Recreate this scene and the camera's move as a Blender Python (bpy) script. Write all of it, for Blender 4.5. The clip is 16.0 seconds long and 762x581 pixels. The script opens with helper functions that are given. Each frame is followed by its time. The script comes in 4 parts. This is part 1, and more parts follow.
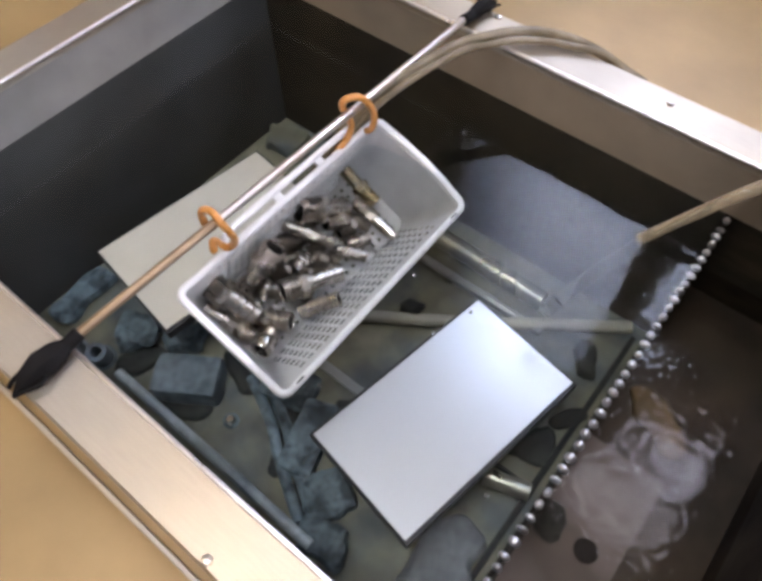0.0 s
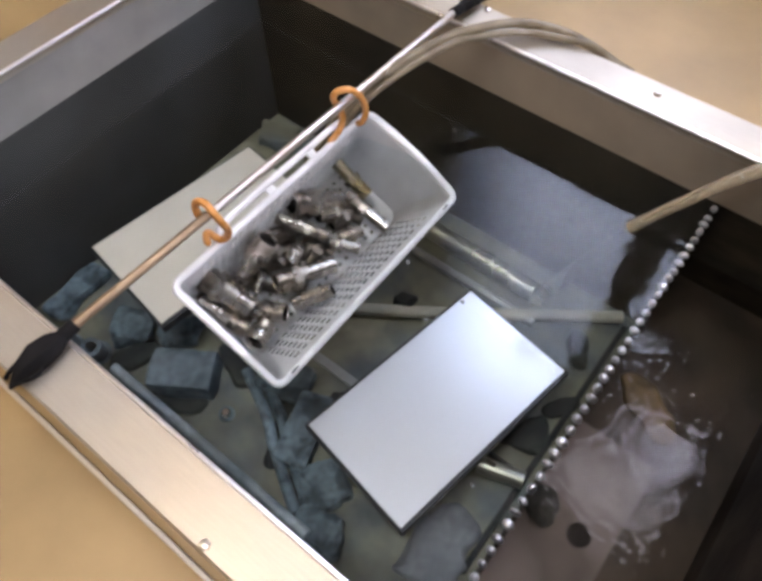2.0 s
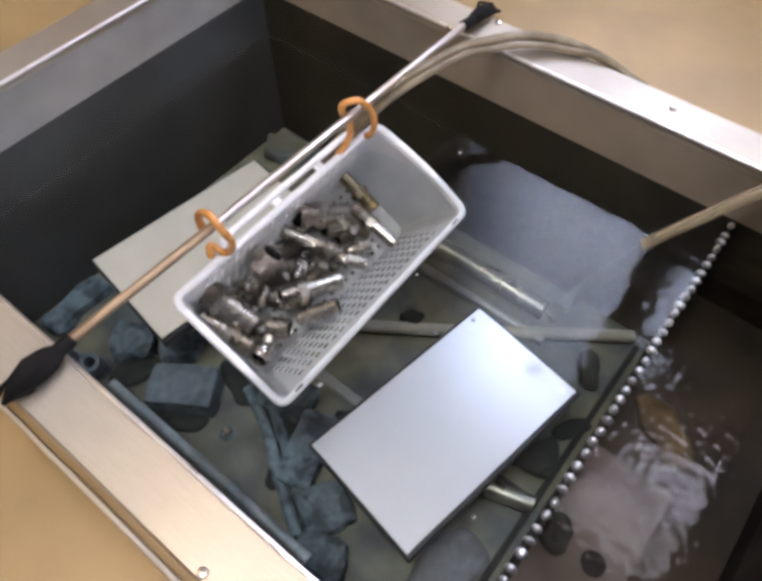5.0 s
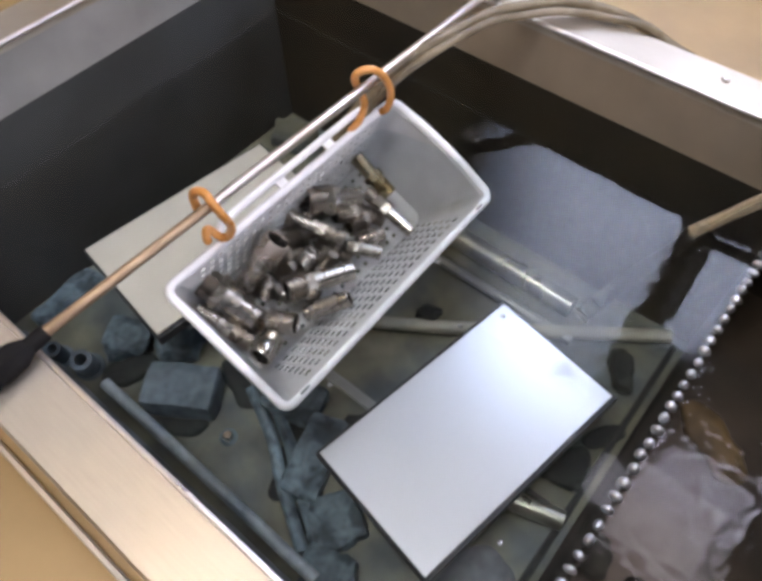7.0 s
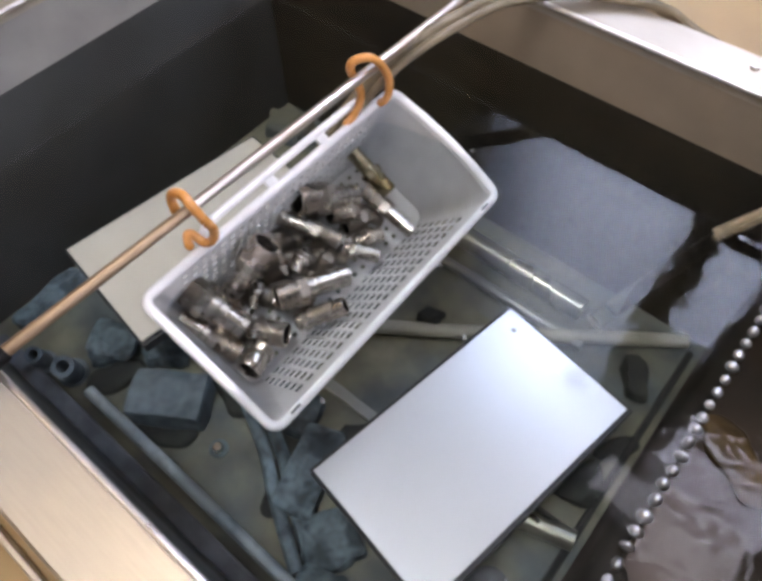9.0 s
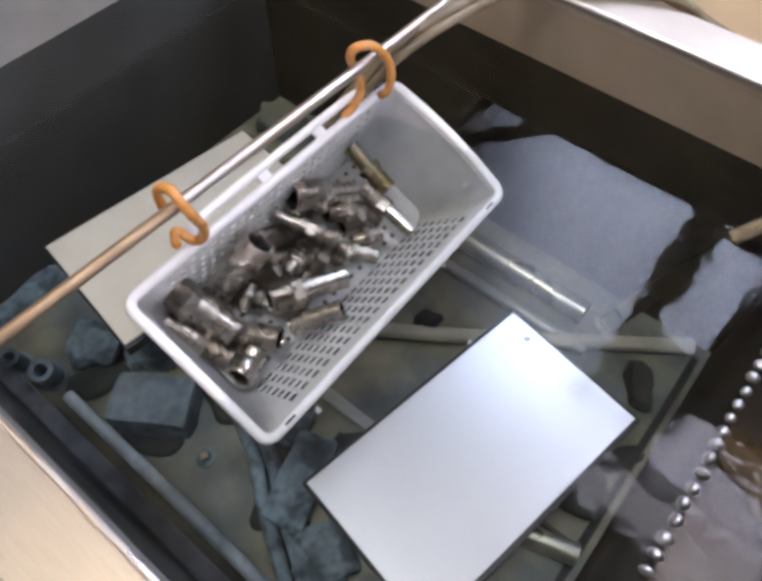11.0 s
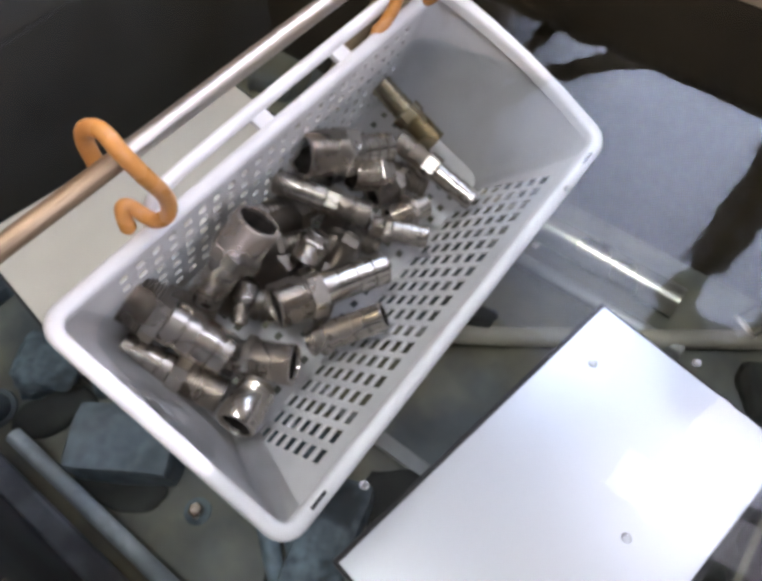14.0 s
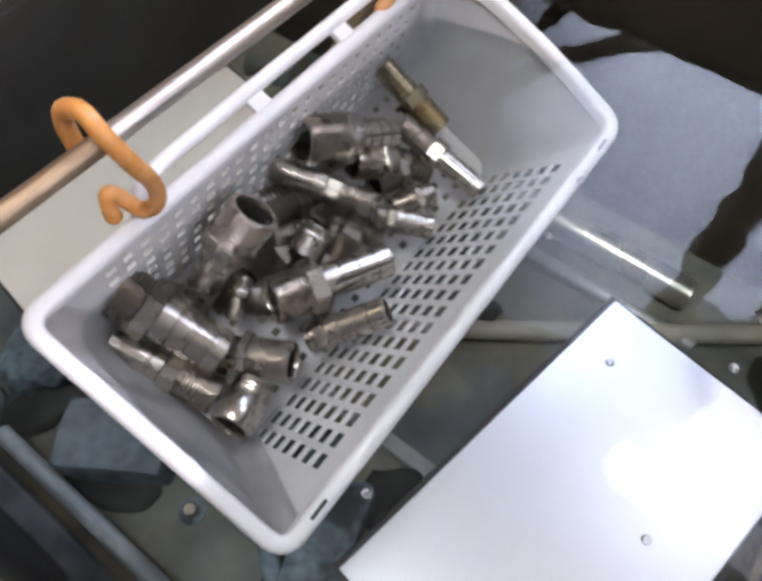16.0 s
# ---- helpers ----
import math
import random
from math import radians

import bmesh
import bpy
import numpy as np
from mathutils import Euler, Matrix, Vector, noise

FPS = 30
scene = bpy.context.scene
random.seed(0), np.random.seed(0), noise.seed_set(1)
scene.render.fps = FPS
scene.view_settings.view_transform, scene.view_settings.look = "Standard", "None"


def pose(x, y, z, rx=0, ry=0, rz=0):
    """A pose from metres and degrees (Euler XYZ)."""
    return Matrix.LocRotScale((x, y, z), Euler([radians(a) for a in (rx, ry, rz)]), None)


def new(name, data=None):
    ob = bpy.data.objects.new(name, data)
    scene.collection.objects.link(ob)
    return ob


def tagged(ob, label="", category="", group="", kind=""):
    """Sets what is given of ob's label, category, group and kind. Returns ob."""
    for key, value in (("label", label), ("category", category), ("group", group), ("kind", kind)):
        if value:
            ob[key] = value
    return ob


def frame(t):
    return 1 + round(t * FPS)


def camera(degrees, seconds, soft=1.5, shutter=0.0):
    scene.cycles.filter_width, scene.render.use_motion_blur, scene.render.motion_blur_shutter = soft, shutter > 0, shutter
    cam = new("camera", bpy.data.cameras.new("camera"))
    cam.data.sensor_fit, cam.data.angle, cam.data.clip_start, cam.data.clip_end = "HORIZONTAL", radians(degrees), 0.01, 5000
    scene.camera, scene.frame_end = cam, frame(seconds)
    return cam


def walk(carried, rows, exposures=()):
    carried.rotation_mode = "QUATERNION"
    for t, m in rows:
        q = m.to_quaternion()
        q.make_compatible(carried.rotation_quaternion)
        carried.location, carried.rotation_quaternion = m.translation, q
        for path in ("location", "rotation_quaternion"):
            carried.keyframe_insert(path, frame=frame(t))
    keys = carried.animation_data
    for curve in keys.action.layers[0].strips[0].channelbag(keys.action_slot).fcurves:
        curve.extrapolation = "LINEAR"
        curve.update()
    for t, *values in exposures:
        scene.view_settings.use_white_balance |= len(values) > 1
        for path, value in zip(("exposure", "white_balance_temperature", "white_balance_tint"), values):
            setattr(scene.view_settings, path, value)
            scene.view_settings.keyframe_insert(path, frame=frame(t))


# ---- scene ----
# ---------------------------------------------------------------- camera
cam = camera(61.0, 16.0, soft=3.8, shutter=0.3)
PATH = [
    (0, pose(0.2264, -0.1475, 0.5497, 32.6, 0.43, 38.87)),
    (0.5, pose(0.2271, -0.1466, 0.5494, 32.4, 0.54, 38.79)),
    (1, pose(0.2288, -0.1476, 0.551, 32.21, 0.58, 38.51)),
    (1.5, pose(0.2317, -0.15, 0.5538, 31.99, 0.43, 38.45)),
    (2, pose(0.2342, -0.1554, 0.5506, 32.5, 0.33, 38.06)),
    (2.5, pose(0.2345, -0.1564, 0.5516, 32.99, 0.23, 38.05)),
    (3, pose(0.2341, -0.1592, 0.5513, 33.53, 0.13, 37.97)),
    (3.5, pose(0.2326, -0.1578, 0.5505, 33.95, 0.23, 37.94)),
    (4, pose(0.2303, -0.1546, 0.5479, 33.98, 0.23, 38.03)),
    (6.5, pose(0.2073, -0.1414, 0.4893, 34.27, 0.48, 39.35)),
    (7, pose(0.1994, -0.1311, 0.4717, 34.11, 0.73, 39.34)),
    (7.5, pose(0.1904, -0.1187, 0.4595, 33.7, 0.83, 39.26)),
    (8, pose(0.1846, -0.1079, 0.4508, 33.3, 0.97, 39.43)),
    (8.5, pose(0.1809, -0.0982, 0.4468, 33.03, 1.12, 39.55)),
    (9, pose(0.1776, -0.0981, 0.4431, 33.08, 0.95, 39.49)),
    (11.5, pose(0.1381, -0.0824, 0.3959, 32.93, -0.39, 39.19)),
    (12, pose(0.114, -0.0713, 0.3602, 32.98, 0.22, 38.62)),
    (12.5, pose(0.0948, -0.057, 0.3338, 32.63, 0.68, 37.71)),
    (13, pose(0.0817, -0.0506, 0.3102, 32.65, 0.72, 37.57)),
    (13.5, pose(0.0745, -0.0398, 0.2901, 32.46, 0.89, 37.61)),
    (14, pose(0.0669, -0.0327, 0.2773, 31.59, 0.65, 37.51)),
    (14.5, pose(0.0623, -0.0318, 0.2677, 31.46, 0.54, 37.21)),
    (15, pose(0.0603, -0.0274, 0.2635, 31.15, 0.57, 37.6)),
    (15.5, pose(0.0593, -0.0251, 0.2604, 31.05, 0.45, 37.26)),
    (16, pose(0.0569, -0.0247, 0.2613, 30.68, 0.45, 37.51)),
]

walk(cam, PATH)

# ---------------------------------------------------------------- plan, in metres (z = 0 is the liquid's surface)
TANK_X0, TANK_X1 = -0.469, 0.400        # inner faces of the tank
TANK_Y0, TANK_Y1 = -0.118, 0.434
WEIR_X = 0.238
RIM_Z = 0.075
FLOOR_Z = -0.262
FLANGE = 0.048
TABLE_Z = 0.058
ROOM = (-2.2, 2.0, -1.8, 1.20, -0.85, 2.25)   # x0 x1 y0 y1 floor ceiling

# ---------------------------------------------------------------- light
world = bpy.data.worlds.new("world")
scene.world = world
world.use_nodes = True
world.node_tree.nodes["Background"].inputs[0].default_value = (0.5, 0.6, 0.8, 1)
world.node_tree.nodes["Background"].inputs[1].default_value = 0.3


# ---------------------------------------------------------------- materials
def mat(name, color, rough=0.5, metal=0.0, vary=0.15, scale=30.0, bump=0.0, bump_scale=200.0, stretch=(1, 1, 1),
        second=None, second_scale=6.0, trans=0.0, ior=1.45, emit=None, emit_strength=0.0, rough_vary=0.1, spec=0.5, sss=0.0, coords="Object"):
    m = bpy.data.materials.new(name)
    m.use_nodes = True
    nt = m.node_tree
    b = nt.nodes["Principled BSDF"]
    tc = nt.nodes.new("ShaderNodeTexCoord")
    mp = nt.nodes.new("ShaderNodeMapping")
    mp.inputs["Scale"].default_value = stretch
    nt.links.new(tc.outputs[coords], mp.inputs[0])
    n1 = nt.nodes.new("ShaderNodeTexNoise")
    n1.inputs["Scale"].default_value, n1.inputs["Detail"].default_value = scale, 6
    nt.links.new(mp.outputs[0], n1.inputs[0])
    n2 = nt.nodes.new("ShaderNodeTexNoise")
    n2.inputs["Scale"].default_value, n2.inputs["Detail"].default_value = second_scale, 4
    nt.links.new(tc.outputs[coords], n2.inputs[0])
    ramp = nt.nodes.new("ShaderNodeMapRange")
    ramp.inputs["From Min"].default_value, ramp.inputs["From Max"].default_value = 0.3, 0.7
    ramp.inputs["To Min"].default_value, ramp.inputs["To Max"].default_value = 1 - vary, 1 + vary
    nt.links.new(n1.outputs["Fac"], ramp.inputs[0])
    mix2 = nt.nodes.new("ShaderNodeMix")
    mix2.data_type = "RGBA"
    mix2.inputs[6].default_value = (*color, 1)
    mix2.inputs[7].default_value = (*(second or color), 1)
    r2 = nt.nodes.new("ShaderNodeMapRange")
    r2.inputs["From Min"].default_value, r2.inputs["From Max"].default_value = 0.42, 0.62
    nt.links.new(n2.outputs["Fac"], r2.inputs[0])
    nt.links.new(r2.outputs[0], mix2.inputs[0])
    mul = nt.nodes.new("ShaderNodeVectorMath")
    mul.operation = "SCALE"
    nt.links.new(mix2.outputs[2], mul.inputs[0])
    nt.links.new(ramp.outputs[0], mul.inputs["Scale"])
    nt.links.new(mul.outputs[0], b.inputs["Base Color"])
    rr = nt.nodes.new("ShaderNodeMapRange")
    rr.inputs["From Min"].default_value, rr.inputs["From Max"].default_value = 0.3, 0.7
    rr.inputs["To Min"].default_value, rr.inputs["To Max"].default_value = max(0.02, rough - rough_vary), min(1, rough + rough_vary)
    nt.links.new(n2.outputs["Fac"], rr.inputs[0])
    nt.links.new(rr.outputs[0], b.inputs["Roughness"])
    b.inputs["Metallic"].default_value = metal
    b.inputs["IOR"].default_value = ior
    b.inputs["Transmission Weight"].default_value = trans
    b.inputs["Specular IOR Level"].default_value = spec
    b.inputs["Subsurface Weight"].default_value = sss
    if sss:
        b.inputs["Subsurface Radius"].default_value = (0.004, 0.004, 0.004)
    if emit:
        b.inputs["Emission Color"].default_value = (*emit, 1)
        b.inputs["Emission Strength"].default_value = emit_strength
    if bump:
        n3 = nt.nodes.new("ShaderNodeTexNoise")
        n3.inputs["Scale"].default_value, n3.inputs["Detail"].default_value = bump_scale, 5
        nt.links.new(mp.outputs[0], n3.inputs[0])
        bp = nt.nodes.new("ShaderNodeBump")
        bp.inputs["Strength"].default_value, bp.inputs["Distance"].default_value = bump, 0.002
        nt.links.new(n3.outputs["Fac"], bp.inputs["Height"])
        nt.links.new(bp.outputs[0], b.inputs["Normal"])
    return m


def thin_shell(m, share):
    """Lets a share of the light through, as thin milky plastic does."""
    nt = m.node_tree
    b = nt.nodes["Principled BSDF"]
    t = nt.nodes.new("ShaderNodeBsdfTranslucent")
    nt.links.new(b.inputs["Base Color"].links[0].from_socket, t.inputs[0])
    mx = nt.nodes.new("ShaderNodeMixShader")
    mx.inputs[0].default_value = share
    nt.links.new(b.outputs[0], mx.inputs[1])
    nt.links.new(t.outputs[0], mx.inputs[2])
    nt.links.new(mx.outputs[0], nt.nodes["Material Output"].inputs["Surface"])


def water_mat(name, tint):
    """A clear liquid's surface: lets the view through, tinted, and mirrors by its index of refraction."""
    m = bpy.data.materials.new(name)
    m.use_nodes = True
    nt = m.node_tree
    nt.nodes.remove(nt.nodes["Principled BSDF"])
    out = nt.nodes["Material Output"]
    tr = nt.nodes.new("ShaderNodeBsdfTransparent")
    tr.inputs[0].default_value = (*tint, 1)
    gl = nt.nodes.new("ShaderNodeBsdfGlossy")
    gl.inputs["Roughness"].default_value = 0.015
    fr = nt.nodes.new("ShaderNodeFresnel")
    fr.inputs["IOR"].default_value = 1.36
    mx = nt.nodes.new("ShaderNodeMixShader")
    nt.links.new(fr.outputs[0], mx.inputs[0])
    nt.links.new(tr.outputs[0], mx.inputs[1])
    nt.links.new(gl.outputs[0], mx.inputs[2])
    nt.links.new(mx.outputs[0], out.inputs["Surface"])
    return m


def glow_mat(name, color, strength):
    m = bpy.data.materials.new(name)
    m.use_nodes = True
    nt = m.node_tree
    nt.nodes.remove(nt.nodes["Principled BSDF"])
    e = nt.nodes.new("ShaderNodeEmission")
    e.inputs[0].default_value, e.inputs[1].default_value = (*color, 1), strength
    nt.links.new(e.outputs[0], nt.nodes["Material Output"].inputs["Surface"])
    return m


def sky_mat(name, color, strength, z_low, z_high, dim, x_dim, x_full):
    """A glowing sky, dimmed upwards and towards low x to shape its reflection."""
    m = glow_mat(name, color, strength)
    nt = m.node_tree
    e = next(n for n in nt.nodes if n.type == "EMISSION")
    tc = nt.nodes.new("ShaderNodeTexCoord")
    sp = nt.nodes.new("ShaderNodeSeparateXYZ")
    mr = nt.nodes.new("ShaderNodeMapRange")
    mr.interpolation_type = "SMOOTHSTEP"
    mr.inputs["From Min"].default_value, mr.inputs["From Max"].default_value = z_low, z_high
    mr.inputs["To Min"].default_value, mr.inputs["To Max"].default_value = strength, strength * dim
    nt.links.new(tc.outputs["Object"], sp.inputs[0])
    nt.links.new(sp.outputs["Z"], mr.inputs[0])
    mx = nt.nodes.new("ShaderNodeMapRange")
    mx.interpolation_type = "SMOOTHSTEP"
    mx.inputs["From Min"].default_value, mx.inputs["From Max"].default_value = x_dim, x_full
    mx.inputs["To Min"].default_value, mx.inputs["To Max"].default_value = 0.12, 1.0
    nt.links.new(sp.outputs["X"], mx.inputs[0])
    mul = nt.nodes.new("ShaderNodeMath")
    mul.operation = "MULTIPLY"
    nt.links.new(mr.outputs[0], mul.inputs[0])
    nt.links.new(mx.outputs[0], mul.inputs[1])
    nt.links.new(mul.outputs[0], e.inputs[1])
    return m


STEEL = mat("brushed_steel", (0.50, 0.42, 0.325), 0.56, 1.0, vary=0.035, scale=40, stretch=(1, 14, 14), bump=0.02, bump_scale=60, second=(0.45, 0.40, 0.34), second_scale=4)
STEEL_WALL = mat("stained_steel", (0.37, 0.345, 0.32), 0.50, 0.55, vary=0.13, scale=14, bump=0.04, bump_scale=60, second=(0.30, 0.285, 0.27), second_scale=5)
# same steel as STEEL_WALL, the far wall's warmer light put into colour
STEEL_TAN = mat("light_browned_steel", (0.35, 0.275, 0.20), 0.50, 0.5, vary=0.10, scale=14, bump=0.04, bump_scale=60, second=(0.27, 0.225, 0.175), second_scale=5)
# darker steels: shade under the liquid and on the splash wall as colour
STEEL_SHADED = mat("brown_shaded_steel", (0.024, 0.019, 0.012), 0.7, 0.0, vary=0.35, scale=18, stretch=(1, 1, 4), bump=0.1, bump_scale=80, second=(0.013, 0.011, 0.009), second_scale=7, spec=0.15)
BLACK_SHADED = mat("black_brown_shaded_steel", (0.032, 0.025, 0.018), 0.6, 0.0, vary=0.3, scale=8, stretch=(1, 1, 2), bump=0.15, bump_scale=70, second=(0.013, 0.010, 0.008), second_scale=9, spec=0.12)
SLATE_SHADED = mat("slate_shaded_steel", (0.052, 0.053, 0.051), 0.5, 0.2, vary=0.30, scale=14, bump=0.1, bump_scale=80, second=(0.026, 0.026, 0.023), second_scale=7)
STEEL_FLOOR = mat("scaled_steel", (0.165, 0.160, 0.112), 0.6, 0.1, vary=0.32, scale=24, bump=0.3, bump_scale=90, second=(0.092, 0.108, 0.110), second_scale=10)
CHROME = mat("nickel_plate", (0.56, 0.51, 0.455), 0.27, 1.0, vary=0.07, scale=60, bump=0.02, bump_scale=300, second=(0.48, 0.435, 0.385), second_scale=35)
# darker copy of CHROME, holding the shade between piled fittings
NICKEL_SHADED = mat("pile_shaded_nickel", (0.30, 0.265, 0.225), 0.36, 1.0, vary=0.12, scale=60, bump=0.03, bump_scale=300, second=(0.20, 0.175, 0.15), second_scale=35)
SATIN = mat("satin_steel_rod", (0.72, 0.66, 0.60), 0.42, 1.0, vary=0.12, scale=60, stretch=(30, 1, 30), second=(0.54, 0.45, 0.36), second_scale=9)
BRONZE = mat("rust_browned_steel", (0.40, 0.285, 0.185), 0.50, 0.85, vary=0.2, scale=60, stretch=(30, 1, 30), second=(0.27, 0.19, 0.125), second_scale=14)
BRASS = mat("dull_brass", (0.52, 0.45, 0.30), 0.25, 1.0, vary=0.15, scale=80, second=(0.42, 0.37, 0.27), second_scale=40)
TABLE = mat("tan_laminate", (0.265, 0.174, 0.076), 0.42, 0.0, vary=0.16, scale=9, bump=0.05, bump_scale=150, second=(0.30, 0.195, 0.088), second_scale=2.5, spec=0.35)
PLASTIC = mat("white_polypropylene", (0.80, 0.78, 0.77), 0.34, 0.0, vary=0.05, scale=40, second=(0.73, 0.71, 0.705), second_scale=12)
thin_shell(PLASTIC, 0.12)
PLASTIC_WALL = mat("thin_milky_polypropylene", (0.74, 0.725, 0.71), 0.34, 0.0, vary=0.06, scale=40, second=(0.66, 0.645, 0.635), second_scale=12)
thin_shell(PLASTIC_WALL, 0.38)
PLATE_WHITE = mat("white_panel_face", (0.665, 0.665, 0.69), 0.29, 0.50, vary=0.015, scale=20, second=(0.65, 0.65, 0.68), second_scale=3, spec=0.8, rough_vary=0.01)
PLATE_CREAM = mat("cream_panel_face", (0.60, 0.545, 0.455), 0.40, 0.0, vary=0.06, scale=20, second=(0.54, 0.50, 0.435), second_scale=4)
DARK_EDGE = mat("shadow_black", (0.02, 0.02, 0.022), 0.5, vary=0.2)
SLUDGE = mat("slate_blue_rubber", (0.125, 0.17, 0.195), 0.7, vary=0.5, scale=60, bump=0.6, bump_scale=120, second=(0.028, 0.040, 0.047), second_scale=38)
SLUDGE_BLOCK = mat("grey_rubber", (0.125, 0.155, 0.175), 0.6, vary=0.4, scale=45, bump=0.4, bump_scale=90, second=(0.055, 0.075, 0.085), second_scale=28)
DARK_LUMP = mat("black_green_matte", (0.012, 0.015, 0.015), 0.8, vary=0.4, scale=60, bump=0.4, bump_scale=120, second=(0.024, 0.028, 0.024), second_scale=30)
PALE_RAIL = mat("pale_galvanised_tube", (0.42, 0.47, 0.48), 0.5, 0.2, vary=0.35, scale=60, second=(0.20, 0.24, 0.26), second_scale=30)
PIPE = mat("cream_pipe_plastic", (0.42, 0.40, 0.32), 0.45, vary=0.15, scale=30, second=(0.30, 0.30, 0.26), second_scale=12)
SHINY_PIPE = mat("tarnished_steel_tube", (0.46, 0.44, 0.34), 0.30, 0.75, vary=0.2, scale=30, second=(0.28, 0.28, 0.25), second_scale=14)
LEDGE = mat("grey_slate_ledge", (0.17, 0.18, 0.19), 0.6, vary=0.35, scale=30, bump=0.3, bump_scale=90, second=(0.09, 0.098, 0.105), second_scale=22)
DIP_TUBE = mat("clear_tube_wall", (0.97, 0.97, 0.96), 0.03, vary=0.02, trans=1.0, ior=1.14)
GREY_PIPE = mat("grey_pipe_steel", (0.33, 0.34, 0.33), 0.4, 0.4, vary=0.15, scale=30, second=(0.24, 0.25, 0.25), second_scale=12)
ORANGE = mat("orange_vinyl", (0.55, 0.245, 0.07), 0.32, vary=0.12, scale=90, bump=0.1, bump_scale=350, second=(0.55, 0.24, 0.07), second_scale=60)
HOSE = mat("cloudy_vinyl_hose", (0.34, 0.275, 0.19), 0.16, vary=0.2, scale=40, second=(0.22, 0.175, 0.115), second_scale=25, trans=0.45, ior=1.3)
CLEAR_HOSE = mat("clear_vinyl_hose", (0.70, 0.59, 0.42), 0.06, vary=0.10, scale=40, second=(0.48, 0.39, 0.26), second_scale=25, trans=0.75, ior=1.15)
# one channel floor in two tones, its dark and lit areas as colour
TROUGH_STEEL = mat("shaded_trough_steel", (0.036, 0.028, 0.020), 0.5, 0.2, vary=0.35, scale=20, bump=0.1, bump_scale=80, second=(0.020, 0.017, 0.013), second_scale=13)
DRAIN_STEEL = mat("lit_trough_steel", (0.20, 0.185, 0.19), 0.45, 0.3, vary=0.3, scale=22, bump=0.1, bump_scale=80, second=(0.08, 0.07, 0.065), second_scale=11)
# near-black lining: the shade inside the bores put into colour
BORE = mat("shaded_bore", (0.018, 0.015, 0.013), 0.8, 0.0, vary=0.3, scale=200, spec=0.1)
BEAD_STEEL = mat("wet_steel", (0.74, 0.74, 0.77), 0.36, 1.0, vary=0.25, scale=150, second=(0.40, 0.40, 0.43), second_scale=70)
BRIGHT_EDGE = mat("brightened_steel", (0.88, 0.83, 0.82), 0.34, 1.0, vary=0.05, scale=60, second=(0.78, 0.74, 0.73), second_scale=12)
GOLD_BROWN = mat("golden_brown_mound", (0.115, 0.082, 0.034), 0.4, 0.2, vary=0.4, scale=60, bump=0.4, bump_scale=120, second=(0.045, 0.032, 0.015), second_scale=25)
BLACK = mat("black_plastic", (0.008, 0.007, 0.007), 0.75, vary=0.3, scale=60, bump=0.3, bump_scale=200, spec=0.15)
WALL = mat("beige_wall_paint", (0.36, 0.30, 0.23), 0.8, vary=0.05, scale=3, second=(0.32, 0.27, 0.20), second_scale=1)
FLOOR = mat("dark_floor_tile", (0.16, 0.13, 0.10), 0.6, vary=0.1, scale=4)
WATER = water_mat("clear_rinse_liquid", (0.90, 0.94, 0.955))
TROUGH_WATER = water_mat("rippling_overflow_liquid", (0.72, 0.66, 0.60))
DAYLIGHT = sky_mat("overcast_daylight", (0.68, 0.75, 1.0), 13.5, 1.25, 2.05, 0.42, -0.62, -0.18)
DAYLIGHT_HIGH = glow_mat("overcast_daylight_high", (0.82, 0.80, 1.0), 13.0)
FILL_EAST = glow_mat("fill_glow_east", (0.78, 0.82, 1.0), 8.0)
WARM_LAMP = glow_mat("warm_lamp_face", (1.0, 0.80, 0.56), 8.5)
DIM_FILL = glow_mat("dim_fill_face", (0.92, 0.88, 1.0), 6.5)
COOL_FILL = glow_mat("cool_fill_face", (0.965, 0.95, 0.975), 35.0)
BUBBLE = mat("bubble_film", (0.9, 0.9, 0.9), 0.05, trans=0.9, ior=1.2)


# ---------------------------------------------------------------- mesh helpers
def part(name, bm, material, parent=None, label="", smooth=False):
    me = bpy.data.meshes.new(name)
    bmesh.ops.recalc_face_normals(bm, faces=bm.faces)
    bm.to_mesh(me)
    bm.free()
    me.materials.append(material)
    if smooth:
        for poly in me.polygons:
            poly.use_smooth = True
        me.set_sharp_from_angle(angle=radians(40))
    ob = new(name, me)
    if parent:
        ob.parent = parent
    if label:
        ob["label"] = label
    return ob


def thing(name, label, category, m=None, group="", kind=""):
    ob = new(name)
    ob.empty_display_size = 0.05
    if m is not None:
        ob.matrix_basis = m
    return tagged(ob, label, category, group, kind)


def box(x0, x1, y0, y1, z0, z1, bevel=0.0, seg=2):
    bm = bmesh.new()
    bmesh.ops.create_cube(bm, size=1, matrix=Matrix.LocRotScale(((x0 + x1) / 2, (y0 + y1) / 2, (z0 + z1) / 2), None, (x1 - x0, y1 - y0, z1 - z0)))
    if bevel:
        bmesh.ops.bevel(bm, geom=bm.edges[:], offset=bevel, segments=seg, profile=0.5, affect="EDGES")
    return bm


def merge(*parts):
    bm = bmesh.new()
    for p in parts:
        me = bpy.data.meshes.new("join")
        p.to_mesh(me)
        p.free()
        bm.from_mesh(me)
        bpy.data.meshes.remove(me)
    return bm


